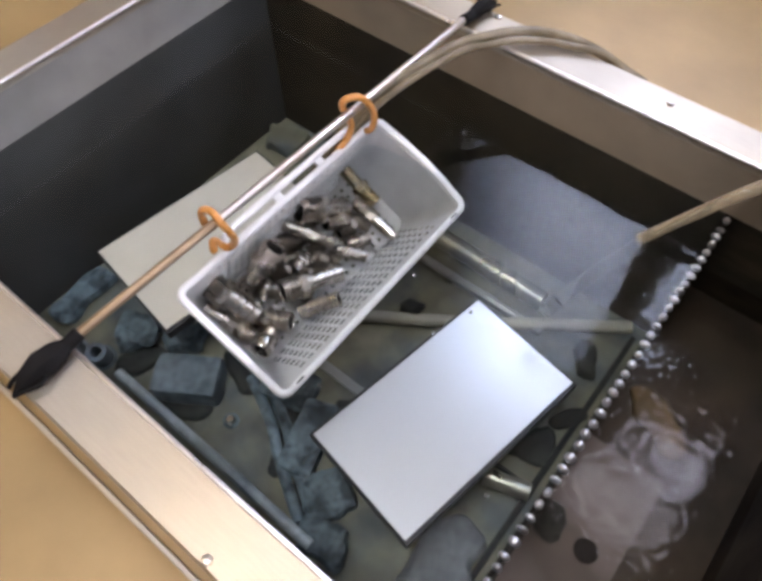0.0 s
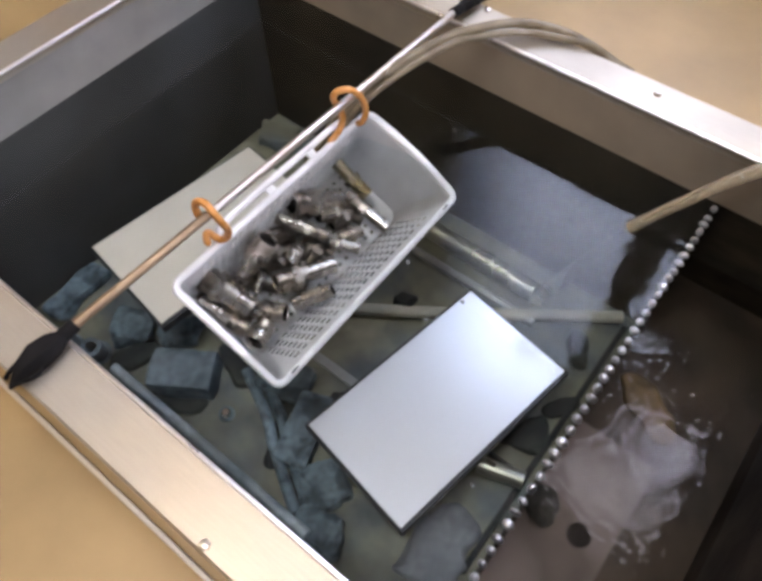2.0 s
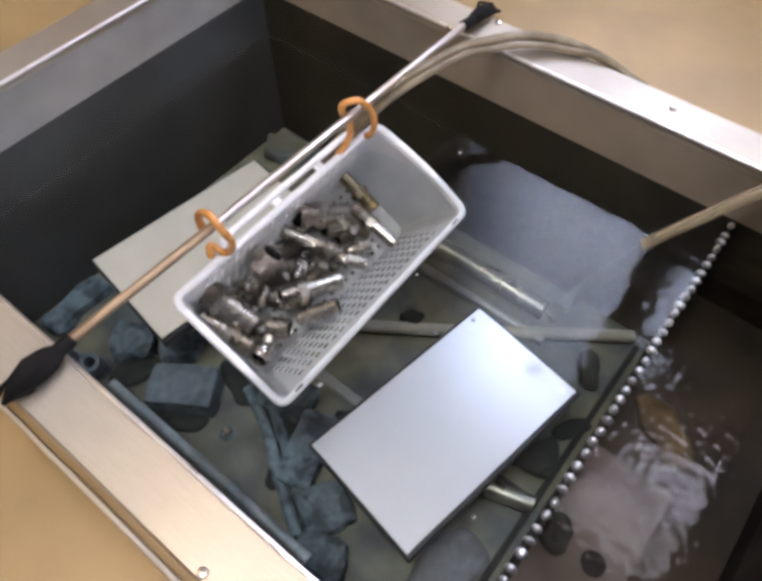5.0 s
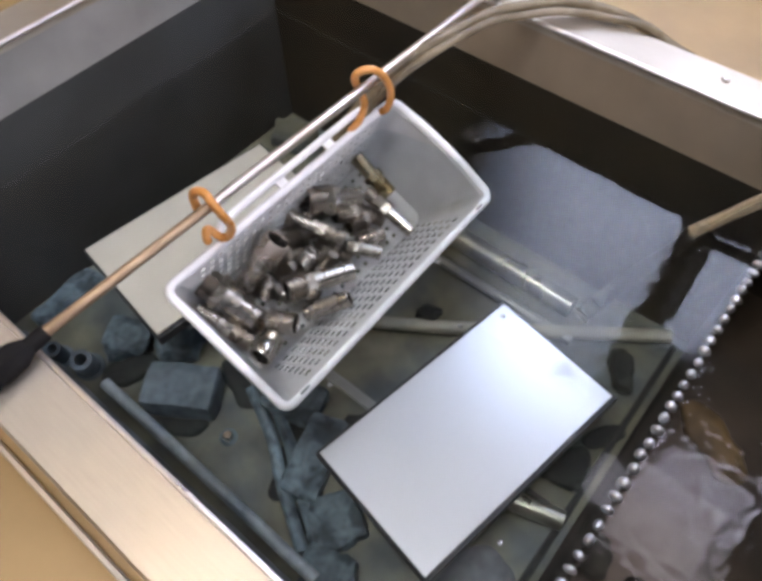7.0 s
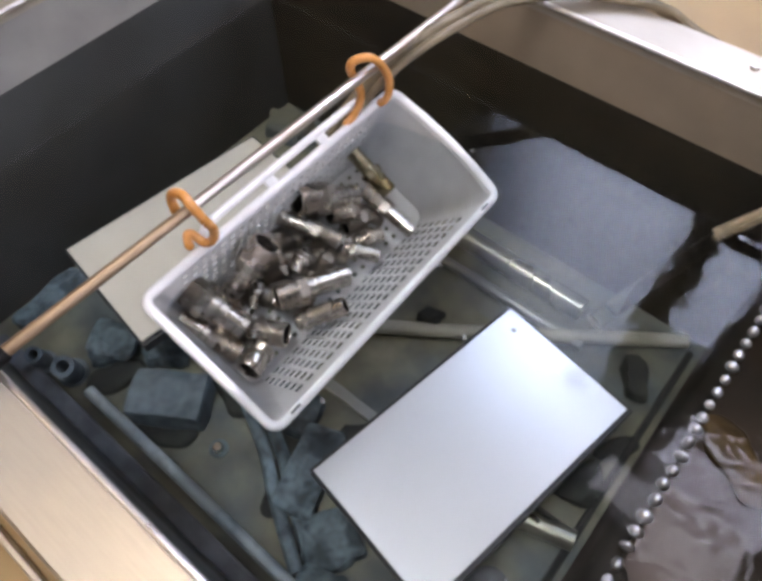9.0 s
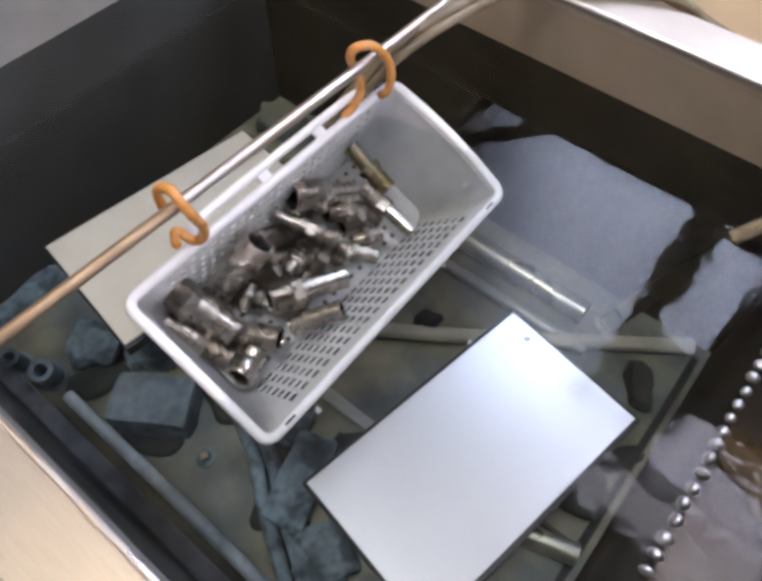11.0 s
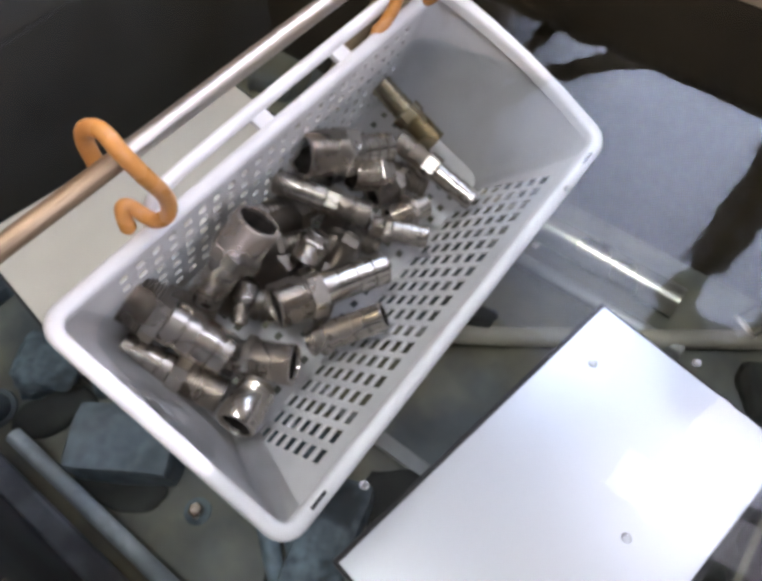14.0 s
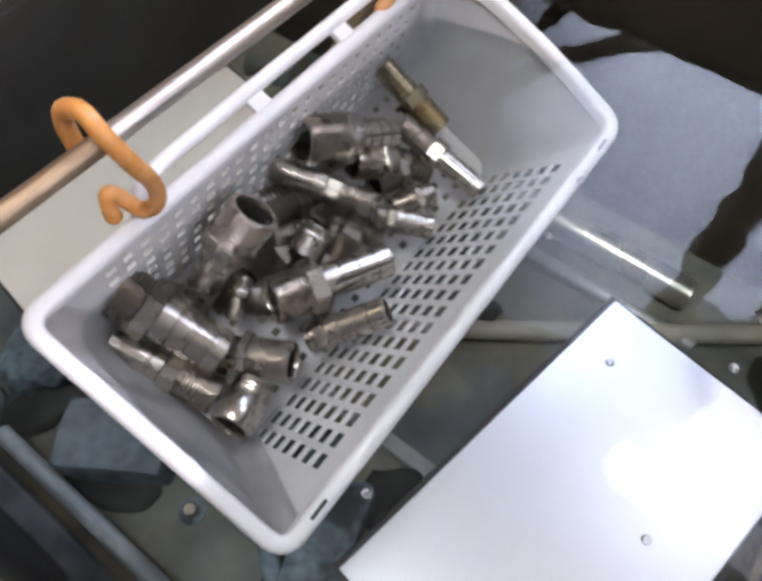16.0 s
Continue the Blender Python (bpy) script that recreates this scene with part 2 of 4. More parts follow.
def lathe(profile, n=24, a=(0, 0, 0), b=(0, 0, 1), close=False):
    """A turned solid: (radius, distance) pairs, spun round the line from a towards b."""
    bm = bmesh.new()
    q = (Vector(b) - Vector(a)).to_track_quat("Z", "X").to_matrix().to_4x4()
    m = Matrix.Translation(a) @ q
    rings = []
    for r, h in profile:
        if r < 1e-5:
            rings.append([bm.verts.new(m @ Vector((0, 0, h)))])
        else:
            rings.append([bm.verts.new(m @ Vector((r * math.cos(2 * math.pi * i / n), r * math.sin(2 * math.pi * i / n), h))) for i in range(n)])
    for r0, r1 in zip(rings, rings[1:] + (rings[:1] if close else [])):
        for i in range(n):
            j = (i + 1) % n
            vs = [r0[i % len(r0)], r0[j % len(r0)], r1[j % len(r1)], r1[i % len(r1)]]
            vs = list(dict.fromkeys(vs))
            if len(vs) > 2:
                bm.faces.new(vs)
    return bm


def smooth_path(pts, steps=10):
    """Points along a smooth line through pts."""
    pts = [Vector(p) for p in pts]
    ext = [2 * pts[0] - pts[1]] + pts + [2 * pts[-1] - pts[-2]]
    out = []
    for i in range(1, len(ext) - 2):
        p0, p1, p2, p3 = ext[i - 1:i + 3]
        for k in range(steps):
            t = k / steps
            out.append(0.5 * (2 * p1 + (p2 - p0) * t + (2 * p0 - 5 * p1 + 4 * p2 - p3) * t * t + (3 * p1 - p0 - 3 * p2 + p3) * t ** 3))
    return out + [pts[-1]]


def tube(pts, r, n=12, steps=10, hollow=0.0, rfun=None):
    """A round bar or hose along a smooth line through pts."""
    line = smooth_path(pts, steps) if steps else [Vector(p) for p in pts]
    bm = bmesh.new()
    rings, up = [], None
    for i, p in enumerate(line):
        d = (line[min(i + 1, len(line) - 1)] - line[max(i - 1, 0)]).normalized()
        if up is None:
            up = d.orthogonal().normalized()
        up = (up - d * up.dot(d)).normalized()
        side = d.cross(up)
        rr = r * (rfun(i / (len(line) - 1)) if rfun else 1)
        rings.append([bm.verts.new(p + rr * (math.cos(2 * math.pi * k / n) * up + math.sin(2 * math.pi * k / n) * side)) for k in range(n)])
    for a, b in zip(rings, rings[1:]):
        for k in range(n):
            bm.faces.new((a[k], a[(k + 1) % n], b[(k + 1) % n], b[k]))
    if hollow:
        for ring, p in ((rings[0], line[0]), (rings[-1], line[-1])):
            inner = [bm.verts.new(p + (v.co - p) * hollow) for v in ring]
            deep = [bm.verts.new(v.co + (line[1] - line[0] if ring is rings[0] else line[-2] - line[-1]) * 1.5) for v in inner]
            for k in range(n):
                j = (k + 1) % n
                bm.faces.new((ring[k], ring[j], inner[j], inner[k]))
                bm.faces.new((inner[k], inner[j], deep[j], deep[k]))
            bm.faces.new(deep)
    else:
        bm.faces.new(rings[0])
        bm.faces.new(rings[-1])
    return bm


def lump(size, seed, seg=3, soft_edge=0.16):
    """A worn rounded block, uneven all over."""
    bm = box(-size[0] / 2, size[0] / 2, -size[1] / 2, size[1] / 2, -size[2] / 2, size[2] / 2)
    bmesh.ops.subdivide_edges(bm, edges=bm.edges[:], cuts=seg, use_grid_fill=True)
    # the smoothing below draws it in a little
    for v in bm.verts:
        f = Vector((v.co.x / size[0] * 2, v.co.y / size[1] * 2, v.co.z / size[2] * 2))
        k = 1 - soft_edge * max(0.0, f.length - 1.0)
        v.co = v.co * k + noise.noise_vector(v.co * 40 + Vector((seed * 7.3, seed * 3.1, 0))) * min(size) * 0.24
    for _ in range(5):
        bmesh.ops.smooth_vert(bm, verts=bm.verts[:], factor=0.5, use_axis_x=True, use_axis_y=True, use_axis_z=True)
    for v in bm.verts:
        n = noise.noise_vector(v.co * 32 + Vector((seed * 5.1, 0, 0)))
        v.co += Vector((n.x, n.y, 0)) * min(size[0], size[1]) * (0.32 if size[2] < 0.013 else 0.2) + noise.noise_vector(v.co * 150 + Vector((seed * 2.3, 0, seed))) * min(size) * 0.11
    return bm


def worn_block(size, seed, warp=0.006):
    """A rubber block with rounded edges, slightly warped."""
    bm = box(-size[0] / 2, size[0] / 2, -size[1] / 2, size[1] / 2, -size[2] / 2, size[2] / 2)
    bmesh.ops.subdivide_edges(bm, edges=bm.edges[:], cuts=7, use_grid_fill=True)
    for _ in range(2):
        bmesh.ops.smooth_vert(bm, verts=bm.verts[:], factor=0.5, use_axis_x=True, use_axis_y=True, use_axis_z=True)
    for v in bm.verts:
        v.co += noise.noise_vector(v.co * 45 + Vector((seed * 3.7, 0, seed))) * warp * 0.45 + noise.noise_vector(v.co * 180) * warp * 0.14
    return bm


def at(x, y, z, rz=0.0, rx=0.0, ry=0.0):
    return pose(x, y, z, rx, ry, rz)


# ---------------------------------------------------------------- the room round the tank
def structure(name, bm, material, label, category, parent=None):
    return tagged(part(name, bm, material, parent), label, category, kind="structure")


RX0, RX1, RY0, RY1, RZ0, RZ1 = ROOM
# unseen openings, set to fit the bright reflections in the liquid
WINDOWS = ((-0.56, 0.132, 0.50, 2.05), (0.174, 0.37, 0.50, 1.42), (0.41, 1.20, 1.52, 2.235))     # x0 x1 z0 z1 of the windows in the far wall


# unseen shell, added as dim surroundings for metal and liquid to mirror
def build_room():
    structure("floor", box(RX0 - 0.1, RX1 + 0.1, RY0 - 0.1, RY1 + 0.1, RZ0 - 0.1, RZ0), FLOOR, "dark plain workshop floor under the counter", "floor")
    structure("ceiling", box(RX0 - 0.1, RX1 + 0.1, RY0 - 0.1, RY1 + 0.1, RZ1, RZ1 + 0.1), WALL, "dim beige workshop ceiling above the tank", "ceiling")
    structure("wall_west", box(RX0 - 0.1, RX0, RY0 - 0.1, RY1 + 0.1, RZ0, RZ1), WALL, "dim beige painted workshop wall", "wall")
    # unseen east opening, added to brighten the tank's left wall
    e = (-0.85, 0.65, 0.55, 1.85)
    structure("wall_east", merge(box(RX1, RX1 + 0.1, RY0 - 0.1, e[0], RZ0, RZ1), box(RX1, RX1 + 0.1, e[1], RY1 + 0.1, RZ0, RZ1), box(RX1, RX1 + 0.1, e[0], e[1], RZ0, e[2]),
                                 box(RX1, RX1 + 0.1, e[0], e[1], e[3], RZ1)), WALL, "dim beige painted workshop wall with an added window opening", "wall")
    structure("window_4", merge(box(RX1 + 0.03, RX1 + 0.07, e[0], e[1], e[2], e[2] + 0.03), box(RX1 + 0.03, RX1 + 0.07, e[0], e[1], e[3] - 0.03, e[3]),
                                box(RX1 + 0.03, RX1 + 0.07, e[0], e[0] + 0.03, e[2] + 0.03, e[3] - 0.03), box(RX1 + 0.03, RX1 + 0.07, e[1] - 0.03, e[1], e[2] + 0.03, e[3] - 0.03)),
              PLASTIC, "white frame of an added, unseen side window", "window")
    structure("wall_south", box(RX0, RX1, RY0 - 0.1, RY0, RZ0, RZ1), WALL, "dim beige painted workshop wall", "wall")
    y0, y1 = RY1, RY1 + 0.1
    edges = [RX0] + [x for w in WINDOWS for x in w[:2]] + [RX1]
    wall = [box(edges[k], edges[k + 1], y0, y1, RZ0, RZ1) for k in range(0, len(edges), 2)]
    for x0, x1, z0, z1 in WINDOWS:
        wall += [box(x0, x1, y0, y1, RZ0, z0), box(x0, x1, y0, y1, z1, RZ1)]
    structure("wall_north", merge(*wall), WALL, "beige painted wall pierced by three windows", "wall")
    for k, (x0, x1, z0, z1) in enumerate(WINDOWS):
        w = structure("window_%d" % (k + 1), merge(box(x0, x1, RY1 + 0.03, RY1 + 0.07, z0, z0 + 0.03, 0.004), box(x0, x1, RY1 + 0.03, RY1 + 0.07, z1 - 0.03, z1, 0.004),
                      box(x0, x0 + 0.03, RY1 + 0.03, RY1 + 0.07, z0 + 0.03, z1 - 0.03, 0.004), box(x1 - 0.03, x1, RY1 + 0.03, RY1 + 0.07, z0 + 0.03, z1 - 0.03, 0.004)),
                      PLASTIC, "white frame of a plain window", "window")
        part("window_sill", box(x0 - 0.04, x1 + 0.04, RY1 - 0.06, RY1 + 0.03, z0 - 0.025, z0 - 0.003, 0.004), PLASTIC, w)
    structure("backdrop", box(-1.0, 0.386, RY1 + 0.15, RY1 + 0.16, 0.2, 2.4), DAYLIGHT, "plain overcast sky outside the window", "sky")
    structure("backdrop_high", box(0.390, 1.5, RY1 + 0.15, RY1 + 0.16, 1.2, 2.6), DAYLIGHT_HIGH, "plain overcast sky outside the high window", "sky")
    structure("fill_sheet_east", box(RX1 + 0.15, RX1 + 0.16, -1.2, 1.0, 0.3, 2.2), FILL_EAST, "unseen glowing sheet, added to brighten the tank's left wall", "sky")


def build_ceiling_panels():
    # unseen, added: warm for the rim's sheen, cool as fill, dim for a reflection
    for m, sx, sy, glow, label in ((at(-1.40, -0.90, RZ1), 0.30, 0.30, WARM_LAMP, "square warm white lamp panel under the ceiling"),
                                   (at(0.02, -0.40, RZ1), 0.40, 0.20, COOL_FILL, "unseen long cool white panel, added to brighten the tank"),
                                   (at(0.72, 1.08, RZ1), 0.42, 0.09, DIM_FILL, "unseen dim lilac panel, added for the channel's reflection")):
        lamp = thing("unseen_ceiling_panel", label, "lamp", m)
        part("housing", merge(box(-sx - 0.02, sx + 0.02, -sy - 0.02, -sy, -0.05, 0), box(-sx - 0.02, sx + 0.02, sy, sy + 0.02, -0.05, 0), box(-sx - 0.02, -sx, -sy, sy, -0.05, 0),
                              box(sx, sx + 0.02, -sy, sy, -0.05, 0)), PLASTIC, lamp)
        part("diffuser", box(-sx, sx, -sy, sy, -0.045, -0.035), glow, lamp, "glowing diffuser")


def build_counter():
    a, b, c, d = TANK_X0 - FLANGE + 0.01, TANK_X1 + 0.003, TANK_Y0 - FLANGE + 0.01, TANK_Y1 + FLANGE - 0.01
    X0, X1, Y0, Y1 = -1.5, 1.4, -0.75, 1.19
    bm = slotted(lambda u, v, w: (X0 + u, Y0 + v, TABLE_Z - w), X1 - X0, Y1 - Y0, [(a - X0, b - X0)], [(c - Y0, d - Y0)], 0.04)
    structure("counter", bm, TABLE, "tan laminate counter round the sunken steel tank", "counter")
    structure("trim", merge(box(-0.56, TANK_X1, TANK_Y0 - FLANGE - 0.0105, TANK_Y0 - FLANGE - 0.0065, TABLE_Z - 0.01, TABLE_Z + 0.010, 0.001)), STEEL, "bright steel edge strip beside the tank rim", "trim")
    structure("counter_base", merge(box(X0 + 0.03, X1 - 0.03, Y0 + 0.03, Y0 + 0.05, RZ0, TABLE_Z - 0.04), box(X0 + 0.03, X0 + 0.05, Y0 + 0.05, Y1, RZ0, TABLE_Z - 0.04),
                                    box(X1 - 0.05, X1 - 0.03, Y0 + 0.05, Y1, RZ0, TABLE_Z - 0.04)), WALL, "plain panels closing the counter below", "counter")


# ---------------------------------------------------------------- the tank
def flange_strip(length):
    """A folded rim lying along x: rounded inner edge, flat top, lip turned down outside."""
    prof = [(0.0, -0.012), (0.0, -0.003), (0.0008, -0.0008), (0.003, 0.0), (FLANGE - 0.002, 0.0), (FLANGE, -0.002), (FLANGE, -0.016),
            (FLANGE - 0.002, -0.016), (FLANGE - 0.002, -0.003), (0.003, -0.003), (0.0022, -0.012)]
    bm = bmesh.new()
    ends = [[bm.verts.new((x, -y, z)) for y, z in prof] for x in (0, length)]
    n = len(prof)
    for i in range(n):
        bm.faces.new((ends[0][i], ends[0][(i + 1) % n], ends[1][(i + 1) % n], ends[1][i]))
    bm.faces.new(ends[0])
    bm.faces.new(ends[1])
    return bm


def build_tank():
    tank = thing("rinse_tank", "rectangular stainless steel tank sunk in the counter, nearly full of liquid", "tank")
    t = 0.003
    z0, z1 = FLOOR_Z, RIM_Z - 0.012
    walls = ((TANK_X0 - t, TANK_X0, TANK_Y0 - t, TANK_Y1 + t), (TANK_X1, TANK_X1 + t, TANK_Y0 - t, TANK_Y1 + t),
             (TANK_X0, TANK_X1, TANK_Y0 - t, TANK_Y0), (TANK_X0, TANK_X1, TANK_Y1, TANK_Y1 + t))
    for x0, x1, y0, y1 in walls:
        if x0 == TANK_X1:
            part("splash_wall", box(x0, x1, y0, y1, 0.001, 0.15, 0.001), BLACK_SHADED, tank, "tall splash wall, its shade put into a black-brown colour")
        else:
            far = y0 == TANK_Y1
            part("tank_wall", box(x0, x1, y0, y1, 0.001, z1), STEEL_TAN if far else STEEL_WALL, tank, "steel wall above the liquid, warm light put into its colour" if far else "")
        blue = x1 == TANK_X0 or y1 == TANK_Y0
        part("lower_wall", box(x0, x1, y0, y1, z0, 0.001), SLATE_SHADED if blue else BLACK_SHADED if x0 == TANK_X1 else STEEL_SHADED, tank, "wall coated with %s scale below the liquid line" % ("dark slate" if blue else "dark brown"))
    part("tank_bottom", box(TANK_X0 - t, TANK_X1 + t, TANK_Y0 - t, TANK_Y1 + t, z0 - t, z0), STEEL_FLOOR, tank, "scaled olive-grey bottom")
    for m, ln in ((at(TANK_X0 - FLANGE, TANK_Y0, RIM_Z), TANK_X1 - TANK_X0 + FLANGE - 0.001), (at(TANK_X1 - 0.001, TANK_Y1, RIM_Z, 180), TANK_X1 - TANK_X0 + FLANGE - 0.001),
                  (at(TANK_X0, TANK_Y1 - 0.001, RIM_Z, -90), TANK_Y1 - TANK_Y0 - 0.002)):
        ob = part("rim_flange", flange_strip(ln), STEEL, tank, "bright folded steel rim")
        ob.matrix_basis = m
        # whiter tube: the highlight along the rim's edge put into colour
        edge = part("rim_edge", tube([(0.049, 0.0002, -0.0016), (ln - 0.001, 0.0002, -0.0016)], 0.0024, 10, 1), BRIGHT_EDGE, tank, "inner edge of the rim, its highlight put into the colour", smooth=True)
        edge.matrix_basis = m
    for x, y in ((0.126, 0.462), (-0.118, 0.470), (-0.1, 0.474), (0.078, -0.160), (-0.34, 0.46), (0.30, -0.15)):
        part("rivet", lathe([(0.0042, 0), (0.0042, 0.001), (0.0034, 0.0024), (0.0015, 0.0030), (0, 0.0031)], 14, (x, y, RIM_Z), (x, y, RIM_Z + 1)), CHROME, tank, smooth=True)
    weir = part("weir", box(WEIR_X, WEIR_X + 0.003, TANK_Y0, TANK_Y1, FLOOR_Z, -0.004), STEEL_SHADED, tank, "upright overflow plate with a toothed top edge")
    pitch = 0.0128
    n = int((TANK_Y1 - TANK_Y0) / pitch)
    bm = lathe([(0.0047 * math.sin(math.pi * k / 8), -0.0042 * math.cos(math.pi * k / 8)) for k in range(9)], 14, (0, 0, 0.004), (1, 0, 0.004))
    for v in bm.verts:
        v.co.z = 0.003 + (v.co.z - 0.004) * 1.35
    first = part("tooth", bm, BEAD_STEEL, weir, smooth=True)
    first.location = (WEIR_X, TANK_Y0 + pitch / 2, -0.004)
    rnd = random.Random(5)
    for i in range(1, n):
        o = new("tooth", first.data)
        o.parent = weir
        o.scale = (rnd.uniform(0.8, 1.25), rnd.uniform(0.55, 1.0), rnd.uniform(0.55, 1.05))
        o.location = (WEIR_X + rnd.uniform(-0.0006, 0.0006), TANK_Y0 + pitch * (i + 0.5) + rnd.uniform(-0.001, 0.001), -0.004 + rnd.uniform(-0.0015, 0.0015))
        o.rotation_euler = (rnd.uniform(-0.1, 0.1), rnd.uniform(-0.1, 0.1), rnd.uniform(-0.15, 0.15))
    part("trough_floor", merge(box(WEIR_X + 0.003, 0.332, 0.186, TANK_Y1, -0.134, -0.130), box(0.332, TANK_X1, TANK_Y0, TANK_Y1, -0.134, -0.130)), TROUGH_STEEL, tank, "steel floor of the overflow channel, darkness put into its colour")
    part("trough_floor_lit", box(WEIR_X + 0.003, 0.332, TANK_Y0, 0.186, -0.134, -0.130), DRAIN_STEEL, tank, "greyer steel floor round the drain, light put into its colour")
    part("drain", lathe([(0.0, 0.0008), (0.0115, 0.0008), (0.0125, 0.0)], 18, (0.300, 0.076, -0.1298), (0.300, 0.076, 1)), BLACK, tank, "round dark drain hole")


def rippled_sheet(x0, x1, y0, y1, step, waves, rings=()):
    """A liquid's surface with real ripples. waves: (length, height) pairs; rings: (x, y, length, height, reach)."""
    nx, ny = int((x1 - x0) / step), int((y1 - y0) / step)
    verts, faces = [], []
    for i in range(nx + 1):
        for j in range(ny + 1):
            x, y = x0 + (x1 - x0) * i / nx, y0 + (y1 - y0) * j / ny
            z = sum(h * noise.noise(Vector((x / ln * 2, y / ln * 2, 3.7 + 9 * k))) for k, (ln, h) in enumerate(waves))
            for rx, ry, ln, h, reach in rings:
                r = math.hypot(x - rx, y - ry)
                z += h * math.sin(2 * math.pi * r / ln) * math.exp(-(r / reach) ** 2)
            verts.append((x, y, z))
    for i in range(nx):
        for j in range(ny):
            k = i * (ny + 1) + j
            faces.append((k, k + ny + 1, k + ny + 2, k + 1))
    me = bpy.data.meshes.new("surface")
    me.from_pydata(verts, [], faces)
    for poly in me.polygons:
        poly.use_smooth = True
    return me


def build_water():
    # both sheets reach a little past the tank's sides, under the counter, so that the ripples can drift
    me = rippled_sheet(TANK_X0 + 0.0005, WEIR_X + 0.001, TANK_Y0 - 0.03, TANK_Y1 + 0.03, 0.0030, ((0.070, 0.00007), (0.022, 0.00006), (0.009, 0.000070)),
                       ((-0.215, 0.055, 0.0085, 0.00020, 0.05), (0.20, 0.33, 0.010, 0.00004, 0.06)))
    me.materials.append(WATER)
    w = tagged(new("water", me), "clear gently rippled rinse liquid filling the tank", "water", kind="structure")
    w.visible_shadow = False
    me = rippled_sheet(WEIR_X + 0.003, TANK_X1 - 0.0005, TANK_Y0 - 0.09, TANK_Y1 + 0.09, 0.0020, ((0.060, 0.00018), (0.018, 0.00016), (0.0085, 0.00021)))
    me.materials.append(TROUGH_WATER)
    t = tagged(new("trough_water", me), "rippling liquid in the overflow channel", "water", kind="structure")
    t.location.z = -0.090
    t.visible_shadow = False
    return w, t


# ---------------------------------------------------------------- what lies in the tank
def build_plate(label, face, m, wd=0.152):
    p = thing("cover_plate", label, "plate", m, group="plates lying in the tank")
    part("face", box(0.001, wd - 0.001, 0.001, 0.268, 0.0078, 0.010, 0.0006), face, p)
    # band wider than the face, drawn black for the shadow at its edge
    part("edge_band", box(-0.0032, wd + 0.0042, -0.0014, 0.2716, -0.006, 0.0075, 0.001), DARK_EDGE, p, "black band standing in for the shadow round the plate")
    for x in (0.03, 0.12):
        for y in (0.05, 0.22):
            part("foot", box(x - 0.008, x + 0.008, y - 0.008, y + 0.008, FLOOR_Z + 0.162, -0.006), GREY_PIPE, p)
    return p


def build_plates():
    build_plate("bright white rectangular plate with a black edge under the liquid", PLATE_WHITE, at(0.001, 0.000, -0.160, -9.7), 0.155)
    build_plate("cream rectangular plate partly hidden beneath the basket", PLATE_CREAM, at(-0.397, 0.009, -0.162, -7.8), 0.167)


# ---------------------------------------------------------------- the basket and what hangs it
BASKET = pose(-0.1313, -0.0212, 0.0410, -0.46, 24.42, 0.40)
BW, BL, BD = 0.1471, 0.3083, 0.090      # across, along, deep
INSET, LEAN, NEAR, FAR = 0.012, 0.034, 0.028, 0.018      # how far the back, front, near and far walls lean in towards the floor


def rounded_loop(x0, x1, y0, y1, r, z, seg=5, bow=0.006):
    out = []
    for cx, cy, a0 in ((x1 - r, y1 - r, 0), (x0 + r, y1 - r, 90), (x0 + r, y0 + r, 180), (x1 - r, y0 + r, 270)):
        for k in range(seg + 1):
            a = radians(a0 + 90 * k / seg)
            x, y = cx + r * math.cos(a), cy + r * math.sin(a)
            out.append((x, y + bow * (1 if y > (y0 + y1) / 2 else 0) * (1 - (2 * (x - x0) / (x1 - x0) - 1) ** 2), z))
    full = []
    for k, p in enumerate(out):
        full.append(p)
        if k % (seg + 1) == seg and (k // (seg + 1)) in (0, 2):
            q = out[(k + 1) % len(out)]
            for f in (0.25, 0.5, 0.75):
                x = p[0] + (q[0] - p[0]) * f
                far = k // (seg + 1) == 0
                full.append((x, (y1 if far else y0) + (bow * (1 - (2 * (x - x0) / (x1 - x0) - 1) ** 2) if far else 0), z))
    return full


def loft(loops, cap0=False, cap1=False):
    bm = bmesh.new()
    vs = [[bm.verts.new(p) for p in loop] for loop in loops]
    n = len(vs[0])
    for a, b in zip(vs, vs[1:]):
        for i in range(n):
            bm.faces.new((a[i], a[(i + 1) % n], b[(i + 1) % n], b[i]))
    if cap0:
        bm.faces.new(vs[0])
    if cap1:
        bm.faces.new(vs[-1])
    return bm


